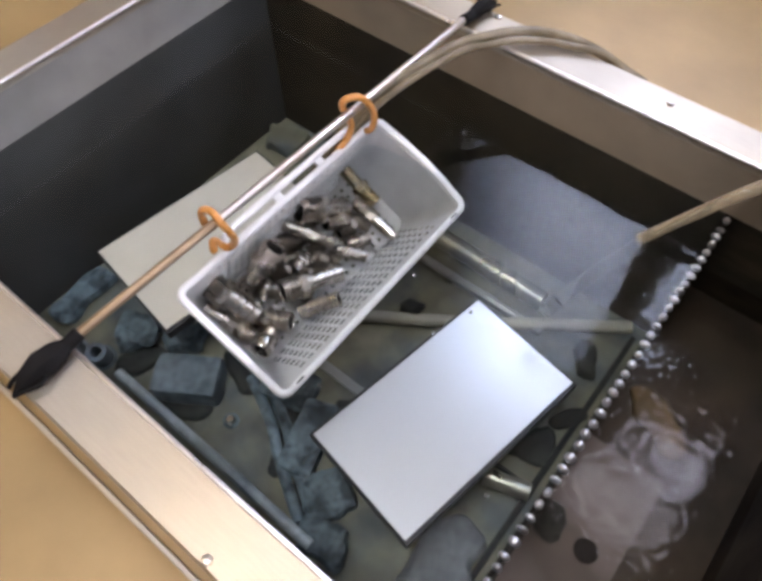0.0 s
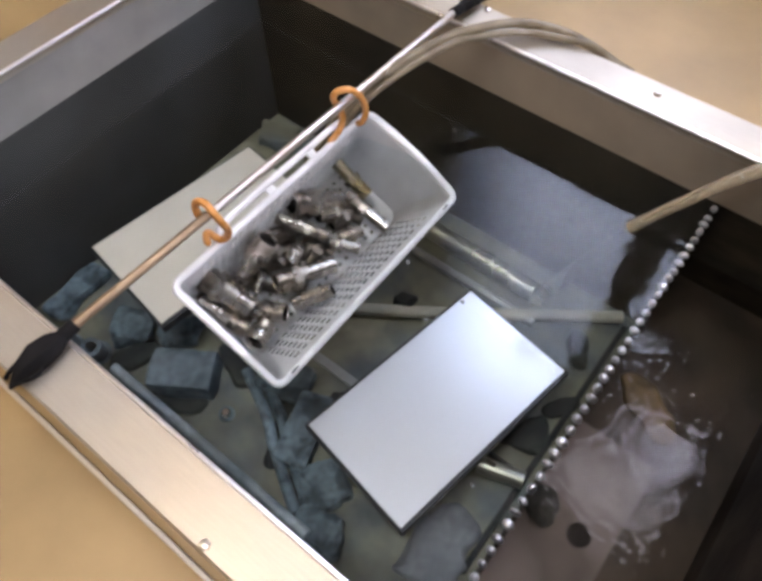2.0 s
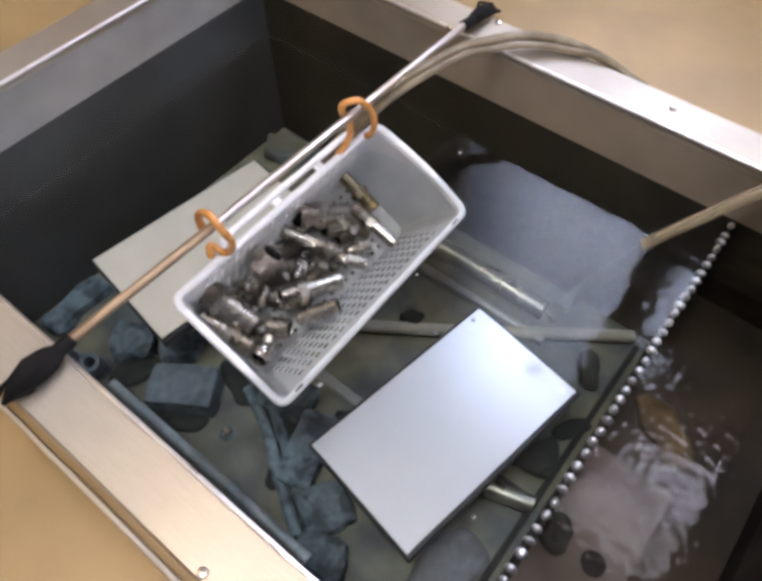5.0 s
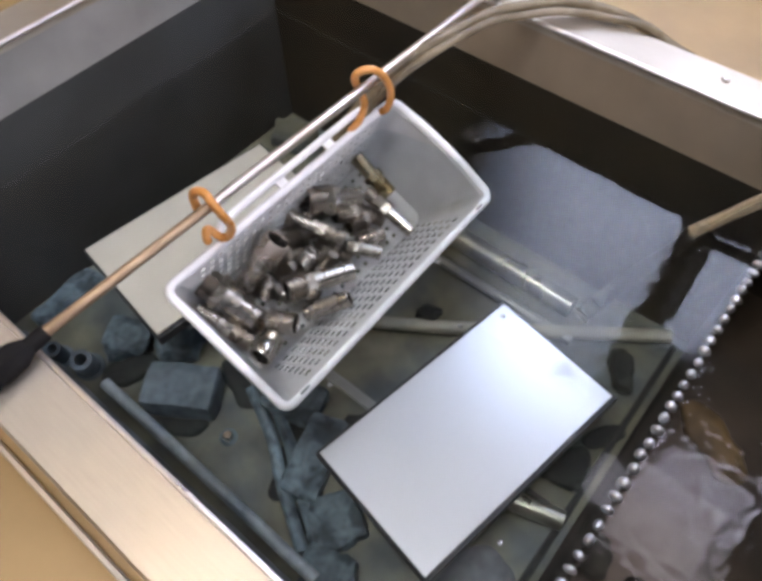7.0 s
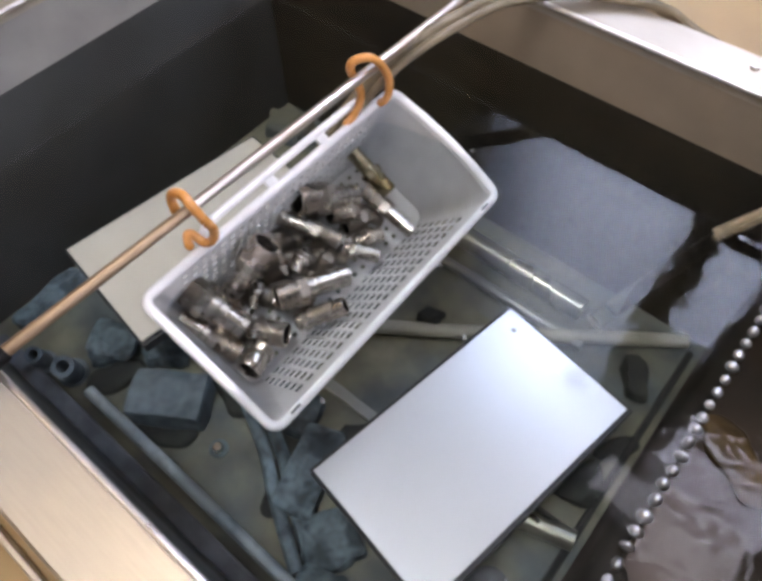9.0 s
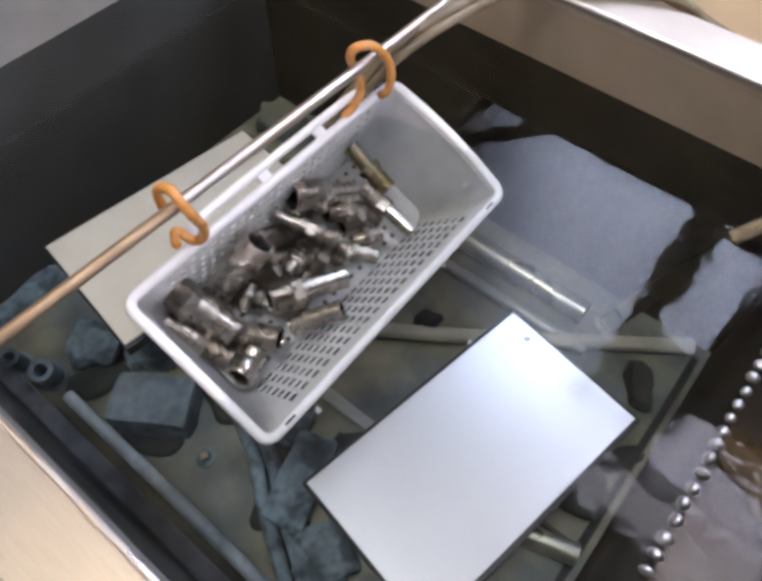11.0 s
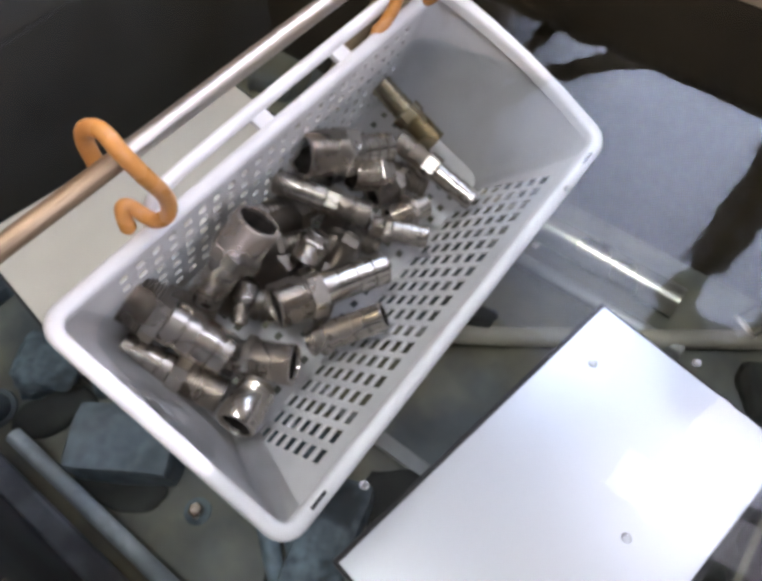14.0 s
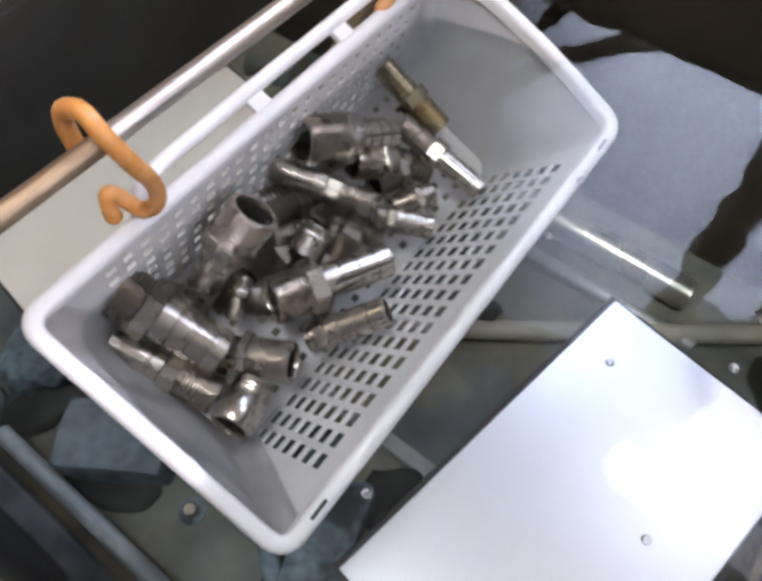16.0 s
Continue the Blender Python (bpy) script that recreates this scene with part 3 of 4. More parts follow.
def slotted(place, ul, vl, us, vs, thick):
    """A panel with slots: place(u, v, w) maps to space, us and vs are the slots' spans along each side."""
    def cuts(spans, total):
        out = [0.0]
        for a, b in spans:
            out += [a, b]
        return out + [total]
    cu, cv = cuts(us, ul), cuts(vs, vl)
    bm = bmesh.new()
    cache = {}

    def vert(i, j, w):
        if (i, j, w) not in cache:
            cache[i, j, w] = bm.verts.new(place(cu[i], cv[j], w * thick))
        return cache[i, j, w]
    solid = {(i, j) for i in range(len(cu) - 1) for j in range(len(cv) - 1) if not (i % 2 and j % 2)}
    for i, j in solid:
        for w in (0, 1):
            bm.faces.new([vert(i, j, w), vert(i + 1, j, w), vert(i + 1, j + 1, w), vert(i, j + 1, w)])
        for (a, b), nb in ((((i, j), (i + 1, j)), (i, j - 1)), (((i + 1, j), (i + 1, j + 1)), (i + 1, j)), (((i + 1, j + 1), (i, j + 1)), (i, j + 1)), (((i, j + 1), (i, j)), (i - 1, j))):
            if nb not in solid:
                bm.faces.new([vert(*a, 0), vert(*b, 0), vert(*b, 1), vert(*a, 1)])
    return bm


def spans(start, pitch, width, n):
    return [(start + pitch * i, start + pitch * i + width) for i in range(n)]


def build_basket():
    b = thing("plastic_basket", "white slotted plastic basket full of metal fittings, tilted in the liquid", "basket", BASKET)
    ring = lambda k, z: rounded_loop(k, BW - k, k, BL - k, max(0.0055, 0.0127 - k * 0.9), z)
    rim = loft([ring(0.0035, -0.0085), ring(0.0008, -0.0080), ring(-0.0002, -0.0060), ring(-0.0002, -0.0024), ring(0.0010, -0.0006), ring(0.0030, 0), ring(0.0058, -0.0003), ring(0.0072, -0.0014), ring(0.0078, -0.0034), ring(0.0078, -0.0085)])
    part("rim", rim, PLASTIC, b, "smooth rolled white rim", smooth=True)
    # end walls with their rounded corners
    k = INSET
    upper = rounded_loop(0.005, BW - 0.005, 0.005, BL - 0.005, 0.012, -0.004)
    lower = rounded_loop(0.005 + k, BW - 0.005 - LEAN, 0.005 + NEAR, BL - 0.005 - FAR, 0.012, -BD, bow=0.0)
    for lo, hi in ((0, 15), (15, 30)):
        bm = bmesh.new()
        idx = list(range(lo, hi))
        rows = []
        for f in (0, 0.25, 0.5, 0.75, 1):
            rows.append([bm.verts.new(Vector(upper[i]).lerp(Vector(lower[i]), f)) for i in idx])
        for r0, r1 in zip(rows, rows[1:]):
            for i in range(len(idx) - 1):
                bm.faces.new((r0[i], r0[i + 1], r1[i + 1], r1[i]))
        bmesh.ops.solidify(bm, geom=bm.faces[:], thickness=0.0016)
        part("end_wall", bm, PLASTIC_WALL, b, smooth=True)
    # long walls and floor, slotted
    y0, y1 = 0.009, BL - 0.009
    ll = y1 - y0
    dep = math.hypot(BD - 0.004, LEAN)

    def wall(x_top, sgn, lean):
        def place(u, v, w):
            f = v / dep
            kk = lean * f
            return (x_top - sgn * kk + sgn * w, y0 + u + f * (NEAR * max(0.0, 1 - u / 0.03) - FAR * max(0.0, 1 - (ll - u) / 0.02)), -0.004 - (BD - 0.004) * f)
        return place
    part("front_wall", slotted(wall(BW - 0.005, 1, LEAN), ll, dep, spans(0.0316, 0.0124, 0.0084, 19), spans(0.0182, 0.0107, 0.0076, 7), 0.0012), PLASTIC_WALL, b, "slotted front wall")
    part("back_wall", slotted(wall(0.005, -1, k), ll, dep, spans(0.0325, 0.0105, 0.0052, 23), spans(0.0150, 0.0120, 0.0058, 6), 0.0014), PLASTIC_WALL, b, "wall pierced by square holes")
    fw, fl = BW - 0.010 - k - LEAN, BL - 0.010 - NEAR - FAR
    part("basket_floor", slotted(lambda u, v, w: (0.005 + k + v, 0.005 + NEAR + u, -BD - w), fl, fw, spans(0.0090, 0.0124, 0.0050, 19), spans(0.006, 0.0107, 0.0040, 8), 0.0012), PLASTIC_WALL, b, "slotted floor")
    # carrying bar beyond the back rim, joined by short bridges
    bar = tube([(0.003, 0.066, -0.004), (-0.005, 0.074, -0.003), (-0.0090, 0.085, -0.002), (-0.0098, 0.12, -0.0015), (-0.0098, 0.20, -0.0015), (-0.0090, 0.262, -0.002), (-0.005, 0.273, -0.003), (0.003, 0.281, -0.004)], 0.0038, 10, 6)
    part("carrying_bar", bar, PLASTIC, b, "slim bar along the back rim", smooth=True)
    for y in (0.1485, 0.213):
        part("bridge", box(-0.011, 0.002, y - 0.0055, y + 0.0055, -0.0050, -0.0008, 0.0010), PLASTIC, b)
    for y in (0.0255, 0.283):
        part("vent_mark", box(BW - 0.0052, BW - 0.0034, y - 0.005, y + 0.005, -0.0012, 0.0003), DARK_EDGE, b, "dark slit in the rim")
    return b


def build_rod():
    r = thing("support_rod", "thin steel rod lying across the tank above the basket", "rod")
    a, b = Vector((-0.1285, -0.118, 0.0875)), Vector((-0.1195, 0.44, 0.0875))
    seam = a + (b - a).normalized() * 0.164
    part("shaft", lathe([(0, 0), (0.0044, 0), (0.0044, 0.396), (0.0040, 0.3965), (0, 0.3965)], 16, seam, b), SATIN, r, smooth=True)
    part("tarnished_end", lathe([(0, 0), (0.0040, 0), (0.0044, 0.0005), (0.0044, 0.1638), (0, 0.1638)], 16, a, b), BRONZE, r, "rust-browned near end of the rod", smooth=True)
    for a, bb, ang in ((Vector((-0.1285, -0.105, 0.0875)), Vector((-0.129, -0.172, 0.081)), 0), (Vector((-0.1195, 0.428, 0.0875)), Vector((-0.116, 0.492, 0.082)), 1)):
        d = bb - a
        part("sleeve", lathe([(0.0042, 0), (0.0062, 0.001), (0.0064, 0.018), (0.0058, 0.02), (0.0042, 0.02)], 14, a, bb), BLACK, r, "black end sleeve", smooth=True)
        side = Vector((d.y, -d.x, 0)).normalized()
        k = 1.0 if ang == 0 else 0.72
        rows = ((0.20, 0.0062, 0.006, 0.0), (0.34, 0.0105, 0.009, 0.001), (0.55, 0.0120, 0.011, 0.003), (0.78, 0.0085, 0.009, 0.002), (0.95, 0.0030, 0.004, -0.001), (1.02, 0.0012, 0.002, -0.003))
        loops = []
        for f, wd, ht, lift in rows:
            c = a + d * f + Vector((0, 0, lift))
            loops.append([c + side * (wd * k * u) + Vector((0, 0, ht * k * v)) for u, v in ((1, -0.4), (1, 0.4), (0.6, 0.9), (-0.6, 0.9), (-1, 0.4), (-1, -0.4), (-0.6, -0.9), (0.6, -0.9))])
        part("jaw", loft(loops, True, True), BLACK, r, "black tapering clip jaw", smooth=True)
        c0 = a + d * 0.62
        part("lever", tube([c0 - side * 0.012 * k + Vector((0, 0, 0.004)), a + d * 0.72 - side * 0.016 * k + Vector((0, 0, 0.007)), a + d * 0.97 - side * 0.004 * k + Vector((0, 0, 0.002))], 0.0017, 8, 6), BLACK, r, "thin black clip lever", smooth=True)
        part("lever", tube([c0 + side * 0.010 * k, a + d * 0.86 + side * 0.0105 * k, a + d * 0.98 + side * 0.0095 * k + Vector((0, 0, -0.003))], 0.0020, 8, 6), BLACK, r, "thin black clip lever", smooth=True)
    return r


def build_hooks():
    near = [(-0.1385, 0.0400, 0.0800), (-0.1405, 0.0410, 0.0905), (-0.1355, 0.0420, 0.1000), (-0.1260, 0.0435, 0.1030), (-0.1175, 0.0430, 0.0975), (-0.1135, 0.0455, 0.0850), (-0.1140, 0.0495, 0.0720),
            (-0.1175, 0.0520, 0.0590), (-0.1220, 0.0510, 0.0480), (-0.1280, 0.0475, 0.0430), (-0.1345, 0.0455, 0.0455), (-0.1380, 0.0435, 0.0500), (-0.1387, 0.0410, 0.0510), (-0.1382, 0.0388, 0.0460), (-0.1372, 0.0380, 0.0400)]
    far = [(-0.1345, 0.2205, 0.0365), (-0.1328, 0.2290, 0.0410), (-0.1318, 0.2370, 0.0500), (-0.1315, 0.2390, 0.0620), (-0.1325, 0.2340, 0.0780), (-0.1320, 0.2285, 0.0910), (-0.1295, 0.2275, 0.1000), (-0.1255, 0.2320, 0.1035),
           (-0.1205, 0.2410, 0.1015), (-0.1165, 0.2500, 0.0910), (-0.1140, 0.2565, 0.0750), (-0.1140, 0.2570, 0.0610), (-0.1170, 0.2560, 0.0500), (-0.1240, 0.2565, 0.0420)]
    for pts in (near, far):
        h = thing("s_hook", "orange vinyl coated hook joining basket rim and rod", "hook", group="hooks on the rod")
        part("wire", tube(pts, 0.0037, 12, 8), ORANGE, h, smooth=True)
        for p, q in ((pts[0], pts[1]), (pts[-1], pts[-2])):
            part("end_cap", lathe([(0, -0.0030), (0.0020, -0.0024), (0.0036, -0.0004), (0.0039, 0.0012), (0.0038, 0.003)], 12, p, q), ORANGE, h, smooth=True)


# ---------------------------------------------------------------- fittings in the basket (basket space)
def build_fitting(a, b, r, barb, thread, metal=None, barbs=5, label="nickel-plated hose fitting with hex collar and ringed barb", stub=False):
    """A turned hose fitting from its threaded mouth a to its barbed tip b, both in basket space. barb: the barb's radius by the thread's."""
    metal = metal or CHROME
    r *= 1.2
    a, b = BASKET @ Vector(a), BASKET @ Vector(b)
    ln = (b - a).length
    q = (b - a).to_track_quat("Z", "X").to_matrix().to_4x4()
    f = thing("hose_fitting", label, "fitting", Matrix.Translation(a) @ q, group="fittings in the basket")
    tl = ln if stub else ln * thread
    n = max(3, int(tl / 0.0017))
    prof = [(0, tl * 0.6), (r * 0.76, tl * 0.6), (r * 0.78, 0.001), (r * 0.80, 0), (r * 0.93, 0)]
    for i in range(n if thread > 0.15 else 1):
        h = tl * (i + 0.5) / n
        prof += [(r, h), (r * 0.90, h + tl * 0.5 / n)]
    if stub:
        prof[0:2] = [(0, ln * 0.55), (r * 0.80, ln * 0.55)]
        part("thread", lathe(prof[:5] + [(r, 0.001), (r, ln * 0.62), (r * 0.97, ln * 0.64)] + [(r * k, ln * (0.66 + 0.05 * i)) for i, k in enumerate((1, 0.95, 1, 0.95, 1, 0.95))] + [(r * 0.9, ln), (0, ln)], 30), metal, f, smooth=True)
        part("bore", lathe([(0, ln * 0.54), (r * 0.77, ln * 0.54), (r * 0.77, 0.0022), (r * 0.74, 0.0022), (r * 0.73, ln * 0.5), (0, ln * 0.5)], 20), BORE, f, "dark bore, shade put into its colour")
        return f
    part("thread", lathe(prof + [(r * 0.9, tl), (0, tl)], 30), metal, f, smooth=True)
    part("bore", lathe([(0, tl * 0.58), (r * 0.74, tl * 0.58), (r * 0.755, 0.0022), (r * 0.72, 0.0022), (r * 0.71, tl * 0.5), (0, tl * 0.5)], 20), BORE, f, "dark bore, shade put into its colour")
    hl = min(0.010, ln * 0.15)
    rh = r * 1.14
    part("hex_collar", lathe([(0, tl), (rh * 0.93, tl), (rh, tl + 0.0008), (rh, tl + hl - 0.0008), (rh * 0.93, tl + hl), (0, tl + hl)], 6), metal, f)
    rb = r * barb
    prof = [(0, tl + hl), (rb * 0.95, tl + hl)]
    bl = ln - tl - hl
    for i in range(barbs):
        h0, h1 = tl + hl + bl * (i + 0.03) / barbs, tl + hl + bl * (i + 1) / barbs
        prof += [(rb * 0.90, h0), (rb * 0.985, h0 + 0.0004), (rb * 0.985, h0 + 0.0007), (rb, h1 - 0.0013), (rb, h1 - 0.0009), (rb * 0.90, h1 - 0.0005)]
    prof += [(rb * 0.86, ln), (rb * 0.74, ln), (rb * 0.70, ln - 0.012), (0, ln - 0.012)]
    part("barb", lathe(prof, 28), metal, f, smooth=True)
    part("bore", lathe([(rb * 0.70, ln - 0.0012), (rb * 0.66, ln - 0.0012), (rb * 0.64, ln - 0.011), (0, ln - 0.011)], 18), BORE, f, "dark bore, shade put into its colour")
    return f


def build_fittings():
    rows = (
        ((0.0081, 0.0455, -0.0520), (0.0667, 0.0580, -0.0600), 0.0126, 0.84, 0.22),
        ((0.0787, 0.0418, -0.0700), (0.0209, 0.0264, -0.0680), 0.0086, 0.82, 0.36),
        ((0.0964, 0.0776, -0.0530), (0.0697, 0.0632, -0.0680), 0.0096, 0.84, 0.66),
        ((0.0661, 0.0940, -0.0520), (0.0968, 0.1587, -0.0520), 0.0112, 0.76, 0.26),
        ((0.0304, 0.1138, -0.0220), (0.0334, 0.0752, -0.0700), 0.0112, 0.74, 0.32),
        ((0.0458, 0.0958, -0.0580), (0.0580, 0.0768, -0.0660), 0.0046, 0.90, 0.30),
        ((0.0153, 0.1726, -0.0460), (0.0467, 0.2299, -0.0620), 0.0120, 0.72, 0.40),
        ((0.0423, 0.1954, -0.0620), (0.0590, 0.2202, -0.0680), 0.0088, 0.84, 0.60),
        ((0.0475, 0.2431, -0.0660), (0.1119, 0.2426, -0.0580), 0.0068, 0.88, 0.36),
        ((0.0691, 0.1782, -0.0520), (0.0127, 0.1554, -0.0600), 0.0068, 0.95, 0.32),
        ((0.0740, 0.1815, -0.0665), (0.1051, 0.1992, -0.0600), 0.0066, 0.92, 0.20),
        ((0.0591, 0.1345, -0.0680), (0.0553, 0.1486, -0.0560), 0.0080, 0.85, 0.60),
        ((0.0784, 0.1974, -0.0740), (0.0908, 0.2242, -0.0700), 0.0082, 0.80, 0.50),
        ((0.0948, 0.0972, -0.0655), (0.1148, 0.1296, -0.0380), 0.0074, 0.98, 0.10),
    )
    for row in rows:
        build_fitting(*row, barbs=4)
    # fillers underneath, the pile's shade put into their darker nickel
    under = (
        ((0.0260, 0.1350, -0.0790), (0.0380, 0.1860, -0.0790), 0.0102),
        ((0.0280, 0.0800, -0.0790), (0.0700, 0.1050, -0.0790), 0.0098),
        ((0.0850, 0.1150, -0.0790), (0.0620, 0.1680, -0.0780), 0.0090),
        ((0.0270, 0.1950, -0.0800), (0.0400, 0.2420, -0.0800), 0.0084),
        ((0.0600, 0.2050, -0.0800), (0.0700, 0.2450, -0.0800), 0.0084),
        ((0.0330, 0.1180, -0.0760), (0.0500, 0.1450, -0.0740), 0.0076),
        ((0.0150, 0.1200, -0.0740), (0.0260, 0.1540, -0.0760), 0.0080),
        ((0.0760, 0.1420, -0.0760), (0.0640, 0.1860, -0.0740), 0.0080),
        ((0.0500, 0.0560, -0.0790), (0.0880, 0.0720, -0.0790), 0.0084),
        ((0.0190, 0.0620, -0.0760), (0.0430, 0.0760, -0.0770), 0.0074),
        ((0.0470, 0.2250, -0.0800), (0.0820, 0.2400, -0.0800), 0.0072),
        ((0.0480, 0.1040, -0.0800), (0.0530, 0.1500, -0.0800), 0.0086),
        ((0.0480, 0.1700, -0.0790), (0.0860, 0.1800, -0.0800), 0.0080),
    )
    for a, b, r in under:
        build_fitting(a, b, r, 0.85, 0.40, NICKEL_SHADED, label="hose fitting lying deep in the pile, shade put into its colour")
    build_fitting((0.0661, 0.2616, -0.0660), (0.0127, 0.2596, -0.0580), 0.0080, 0.85, 0.40, BRASS, label="yellowish brass hose fitting with ringed barb")
    build_fitting((0.0944, 0.0330, -0.0580), (0.0899, 0.0582, -0.0640), 0.0094, 1.0, 1.0, label="short nickel-plated threaded cup", stub=True)


# ---------------------------------------------------------------- hoses, pipes and clutter on the tank's bottom
def build_hoses():
    h = thing("air_hose", "cloudy beige vinyl hose arching over the tank rim", "hose")
    part("tube", tube([(-0.185, 0.19, -0.080), (-0.168, 0.225, -0.005), (-0.138, 0.265, 0.060), (-0.121, 0.300, 0.083), (-0.109, 0.346, 0.088), (-0.096, 0.392, 0.090), (-0.080, 0.417, 0.091), (-0.060, 0.446, 0.090), (-0.035, 0.468, 0.087), (-0.005, 0.485, 0.081), (0.030, 0.493, 0.073), (0.063, 0.494, 0.064), (0.085, 0.494, 0.060)], 0.0055, 12, 8), HOSE, h, smooth=True)
    part("tube", tube([(-0.178, 0.19, -0.090), (-0.160, 0.225, -0.010), (-0.130, 0.262, 0.055), (-0.113, 0.296, 0.079), (-0.102, 0.340, 0.085), (-0.089, 0.386, 0.087), (-0.072, 0.409, 0.088), (-0.050, 0.436, 0.088), (-0.026, 0.458, 0.085), (0.001, 0.474, 0.081), (0.034, 0.487, 0.079), (0.064, 0.4885, 0.066), (0.084, 0.488, 0.060)], 0.0042, 12, 8), HOSE, h, "thinner second strand", smooth=True)
    h = thing("drain_hose", "cloudy vinyl hose dipping into the liquid over the rim", "hose")
    part("tube", tube([(0.42, 0.50, 0.066), (0.36, 0.480, 0.090), (0.30, 0.452, 0.094), (0.245, 0.415, 0.066), (0.205, 0.375, 0.030), (0.178, 0.348, 0.001), (0.1768, 0.3465, -0.0005)], 0.0062, 14, 8, hollow=0.72), CLEAR_HOSE, h, "clear yellowed vinyl", smooth=True)
    part("inner_line", tube([(0.424, 0.506, 0.071), (0.36, 0.487, 0.0975), (0.30, 0.459, 0.1015), (0.247, 0.422, 0.073), (0.210, 0.384, 0.038), (0.184, 0.356, 0.008)], 0.0026, 10, 8), HOSE, h, "thin golden line tied along the hose", smooth=True)
    part("dip_tube", tube([(0.180, 0.350, -0.002), (0.168, 0.331, -0.024), (0.155, 0.312, -0.045), (0.130, 0.268, -0.095)], 0.0086, 16, 6, hollow=0.9, rfun=lambda f: 0.75 + 0.25 * f), DIP_TUBE, h, "clear submerged end of the hose", smooth=True)
    part("end_ring", lathe([(0.0076, 0), (0.0090, 0), (0.0092, 0.0014), (0.0076, 0.0014)], 20, (0.130, 0.268, -0.095), (0.105, 0.224, -0.145), close=True), BRIGHT_EDGE, h, "bright ring at the open end", smooth=True)


def floor_pipe(name, label, pts, r, material, category="pipe"):
    ob = part(name, tube(pts, r, 12, 6), material, None, "", True)
    return tagged(ob, label, category)


def build_bottom():
    z = FLOOR_Z
    floor_pipe("spray_pipe", "tarnished shiny steel tube lying on the tank bottom", [(-0.20, 0.378, z + 0.015), (-0.05, 0.378, z + 0.015), (0.096, 0.376, z + 0.015)], 0.015, SHINY_PIPE)
    floor_pipe("cross_pipe", "pale pipe lying slantwise on the tank bottom", [(-0.15, 0.16, z + 0.010), (0.0, 0.262, z + 0.010), (0.215, 0.420, z + 0.010)], 0.009, PIPE)
    floor_pipe("thin_pipe", "thin grey pipe beside the cream pipe", [(-0.10, 0.335, z + 0.008), (0.12, 0.335, z + 0.008)], 0.007, GREY_PIPE)
    tagged(part("floor_strip", box(-0.13, 0.03, 0.100, 0.114, z, z + 0.006, 0.002), GREY_PIPE), "narrow grey strip on the tank bottom", "strip")
    floor_pipe("side_rail", "pale grey steel tube along the tank's near side", [(-0.290, -0.080, z + 0.020), (-0.107, -0.080, z + 0.020), (0.060, -0.082, z + 0.020)], 0.0070, PALE_RAIL)
    tagged(part("side_step", box(-0.44, 0.10, TANK_Y0, TANK_Y0 + 0.020, z, z + 0.016, 0.003), LEDGE), "grey slate ledge along the near wall", "ledge")
    for dx in (0.0, 0.017):
        floor_pipe("brace_bar", "dark slate bar lying slantwise on the bottom", [(-0.150 + dx, 0.030 + dx * 0.6, z + 0.010), (-0.085 + dx, 0.000 + dx * 0.6, z + 0.010), (-0.043 + dx, -0.028 + dx * 0.6, z + 0.010), (0.030 + dx, -0.070 + dx * 0.6, z + 0.010)], 0.0075, SLUDGE)
    floor_pipe("outlet_pipe", "short bright pipe stub near the weir", [(0.172, 0.112, z + 0.022), (0.226, 0.128, z + 0.022)], 0.011, SHINY_PIPE)
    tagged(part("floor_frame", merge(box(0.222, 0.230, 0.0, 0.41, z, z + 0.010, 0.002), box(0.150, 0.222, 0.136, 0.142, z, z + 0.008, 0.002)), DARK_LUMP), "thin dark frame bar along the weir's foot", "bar")
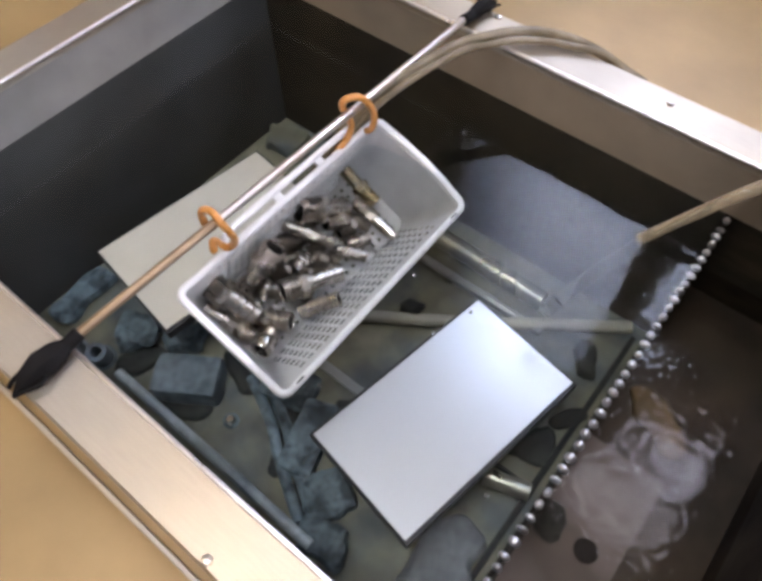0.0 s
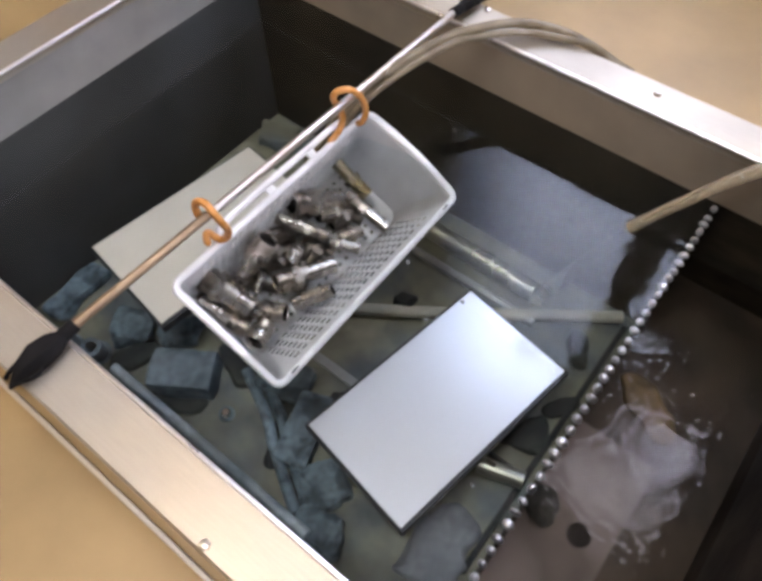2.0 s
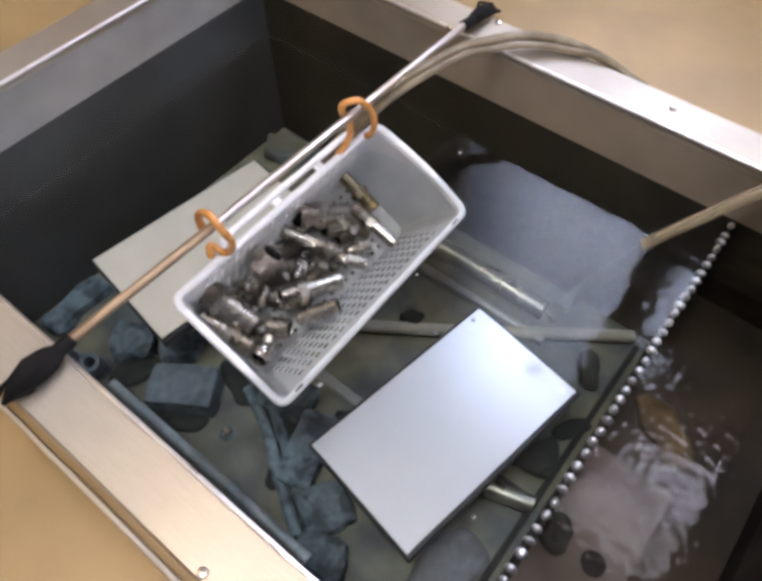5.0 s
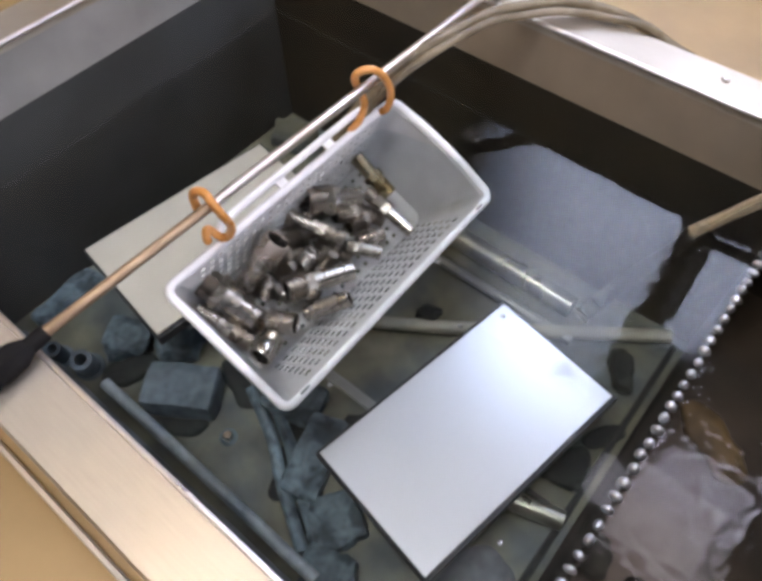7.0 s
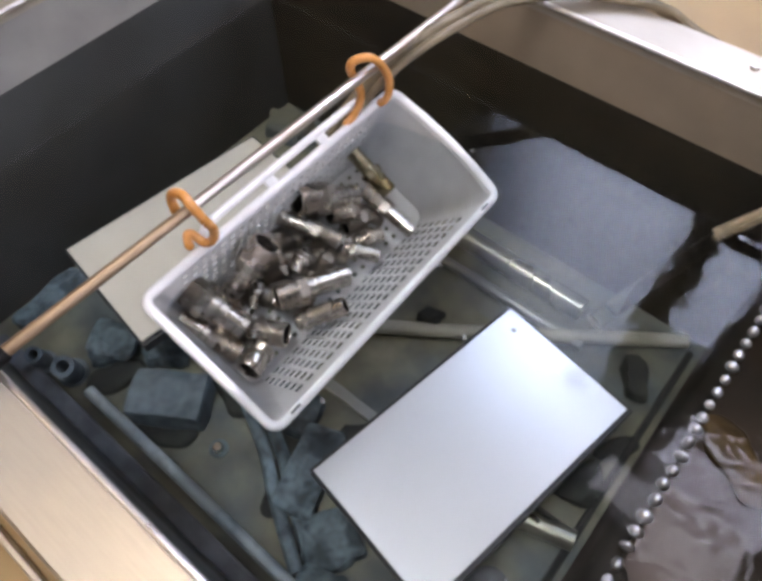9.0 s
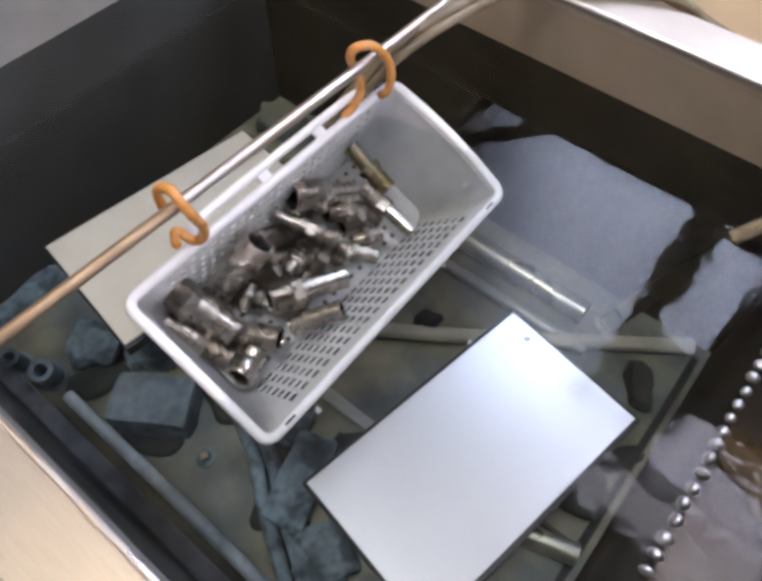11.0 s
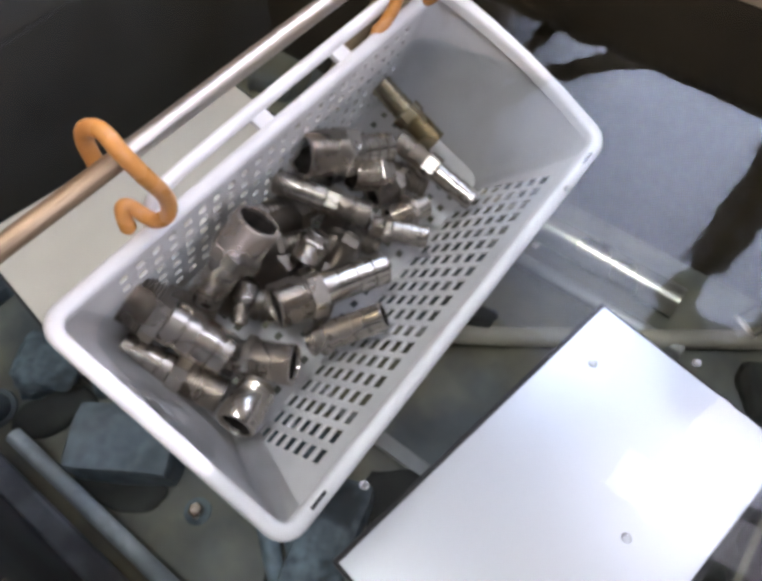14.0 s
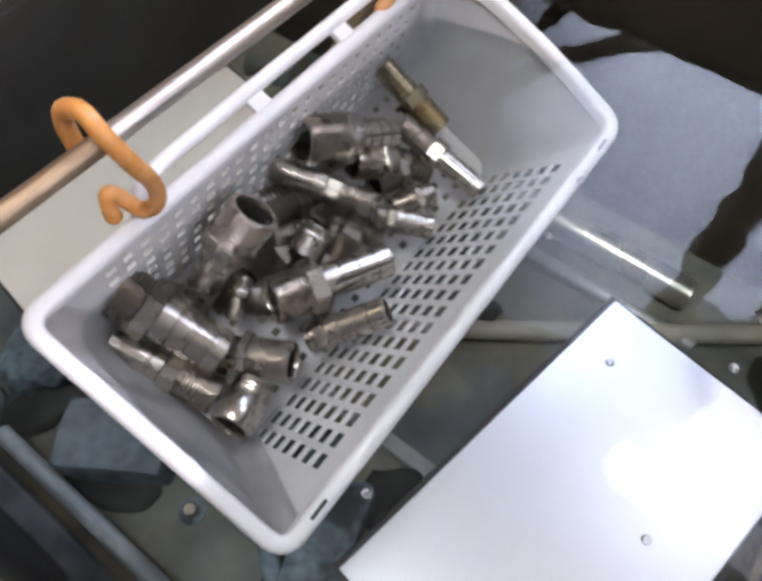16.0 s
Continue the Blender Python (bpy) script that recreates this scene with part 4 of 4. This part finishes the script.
    spots = (((0.088, 0.058, 0.040), (-0.208, -0.026, z + 0.019), 33, "slate rubber block on the tank bottom", 0),
             ((0.046, 0.100, 0.026), (-0.030, 0.014, z + 0.012), 18, "long slate blue block on the bottom", 6),
             ((0.055, 0.060, 0.020), (0.036, -0.022, z + 0.009), -30, "flat slate blue lump on the bottom", 1),
             ((0.060, 0.050, 0.022), (0.068, -0.066, z + 0.010), 15, "rounded slate lump on the bottom", 1),
             ((0.070, 0.096, 0.016), (0.188, 0.004, z + 0.008), 12, "slate rounded pad by the weir", 7),
             ((0.034, 0.040, 0.018), (0.259, 0.078, -0.122), 20, "dark rounded lump beside the weir", 2),
             ((0.090, 0.040, 0.007), (0.294, 0.245, -0.127), -35, "low golden brown mound in the overflow channel", 5),
             ((0.085, 0.034, 0.008), (-0.192, -0.056, z + 0.004), 30, "flat black patch beside the block", 2),
             ((0.060, 0.040, 0.010), (-0.290, -0.046, z + 0.005), 60, "flat black patch beside the lump", 2),
             ((0.080, 0.034, 0.010), (-0.165, 0.030, z + 0.005), -20, "flat black patch beside the block", 2),
             ((0.024, 0.110, 0.008), (-0.058, 0.000, z + 0.004), 28, "long black streak on the bottom", 2),
             ((0.026, 0.100, 0.010), (0.004, -0.036, z + 0.005), 40, "long black streak on the bottom", 2),
             ((0.055, 0.040, 0.014), (0.108, 0.285, z + 0.007), 20, "black clump near the pipes", 2),
             ((0.110, 0.026, 0.008), (0.150, 0.162, z + 0.004), 20, "dark streak beside the plate", 2),
             ((0.060, 0.055, 0.030), (-0.322, -0.020, z + 0.013), 30, "pale slate lump on the bottom", 1),
             ((0.040, 0.105, 0.018), (-0.440, -0.030, z + 0.008), 4, "pale blue rounded pad in the tank corner", 1),
             ((0.060, 0.050, 0.026), (-0.268, 0.020, z + 0.011), 50, "dark slate lump beside the block", 1),
             ((0.070, 0.050, 0.022), (-0.098, 0.052, z + 0.010), 15, "dark slate lump on the bottom", 1),
             ((0.034, 0.028, 0.022), (-0.045, 0.250, z + 0.011), 15, "small black lump beside the pipes", 2),
             ((0.030, 0.055, 0.022), (0.190, 0.335, z + 0.011), 25, "dark green lump near the hose end", 2),
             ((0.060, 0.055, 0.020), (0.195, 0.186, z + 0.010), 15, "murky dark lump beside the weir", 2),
             ((0.050, 0.022, 0.008), (0.216, 0.250, z + 0.004), 60, "small dark clump by the weir", 2),
             ((0.060, 0.060, 0.008), (-0.010, 0.066, z + 0.004), 35, "thin dark film beside the plate", 2),
             ((0.070, 0.050, 0.024), (-0.42, 0.385, z + 0.012), 15, "olive lump in the far tank corner", 3))
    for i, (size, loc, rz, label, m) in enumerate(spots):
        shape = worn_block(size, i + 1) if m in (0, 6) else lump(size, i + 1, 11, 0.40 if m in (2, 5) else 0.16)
        o = part("rubber_block", shape, (SLUDGE_BLOCK, SLUDGE, DARK_LUMP, STEEL_FLOOR, PALE_RAIL, GOLD_BROWN, SLUDGE, LEDGE)[m], None, "", True)
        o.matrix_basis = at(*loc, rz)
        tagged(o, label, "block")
    for x, y, r in ((-0.334, -0.077, 0.013), (-0.374, -0.090, 0.010)):
        tagged(part("pipe_socket", lathe([(0, 0.004), (r * 0.55, 0.004), (r * 0.6, 0.036), (r, 0.036), (r * 1.05, 0.0), (r * 1.4, 0.0), (r * 1.4, -0.006), (0, -0.006)], 18, (x, y, z + 0.006), (x + 0.25, y - 0.12, z + 1)), SLUDGE_BLOCK, None, "", True),
               "hollow slate pipe socket standing on the bottom", "socket")
    bolt = thing("floor_bolt", "small shiny bolt with washer on the tank bottom", "bolt", at(-0.130, -0.030, z))
    part("washer", lathe([(0.006, 0), (0.011, 0), (0.011, 0.002), (0.006, 0.002)], 20, close=True), SLUDGE, bolt)
    part("bolt_head", lathe([(0, 0.002), (0.0065, 0.002), (0.0065, 0.008), (0.005, 0.010), (0, 0.010)], 6), CHROME, bolt)


def bubble(label):
    """A clear dome with a fine wet rim, about 4 mm across."""
    o = part("bubble", lathe([(0, 0.0016), (0.0009, 0.0014), (0.0016, 0.0008), (0.0020, 0.0), (0.0021, -0.0006), (0.0012, -0.0014), (0, -0.0017)], 14), BUBBLE, None, "", True)
    return tagged(o, label, "bubble", group="bubbles on the liquid")


def build_bubbles():
    return [bubble("tiny clear bubble drifting on the liquid") for _ in BUBBLE_WAYS]


def motions():
    for o, way in zip(bubbles, BUBBLE_WAYS):
        walk(o, [(t, pose(x, y, 0.0005)) for t, x, y in way])
    rnd = random.Random(11)
    rows = [(0.5 * k, pose(0.0, 0.006 * math.sin(1.7 * k) + rnd.uniform(-0.004, 0.004), 0)) for k in range(33)]
    walk(water, rows)
    walk(trough_water, [(0.5 * k, pose(0.0, 0.04 * math.sin(0.9 * k) + rnd.uniform(-0.03, 0.03), -0.090)) for k in range(33)])


# seconds, x, y of each bubble as it drifts
BUBBLE_WAYS = (
    ((0, -0.06, 0.36), (6, -0.05, 0.33), (11, -0.0269, 0.2529), (12.5, -0.0069, 0.2229), (13, -0.011, 0.2513), (14, 0.003, 0.2155), (15, 0.007, 0.2114), (16, 0.0032, 0.2126)),
    ((0, 0.2, 0.02), (8, 0.19, 0), (13, 0.1406, 0.0467), (14, 0.1118, 0.0673), (14.6, 0.1106, 0.0667), (16, 0.1087, 0.0706)),
    ((0, 0.0174, 0.1598), (8, 0.0114, 0.1698), (16, 0.0074, 0.1718)),
    ((0, 0.0233, 0.0074), (8, 0.0173, 0.0174), (16, 0.0133, 0.0194)),
    ((0, 0.0874, 0.1589), (8, 0.0914, 0.1569), (16, 0.1074, 0.1589)),
    ((0, -0.1006, 0.1587), (8, -0.1066, 0.1687), (16, -0.1106, 0.1707)),
    ((0, 0.0733, 0.1168), (8, 0.0673, 0.1268), (16, 0.0633, 0.1288)),
)


build_room()
build_ceiling_panels()
build_counter()
build_tank()
water, trough_water = build_water()
build_plates()
build_basket()
build_rod()
build_hooks()
build_fittings()
build_hoses()
build_bottom()
bubbles = build_bubbles()
motions()
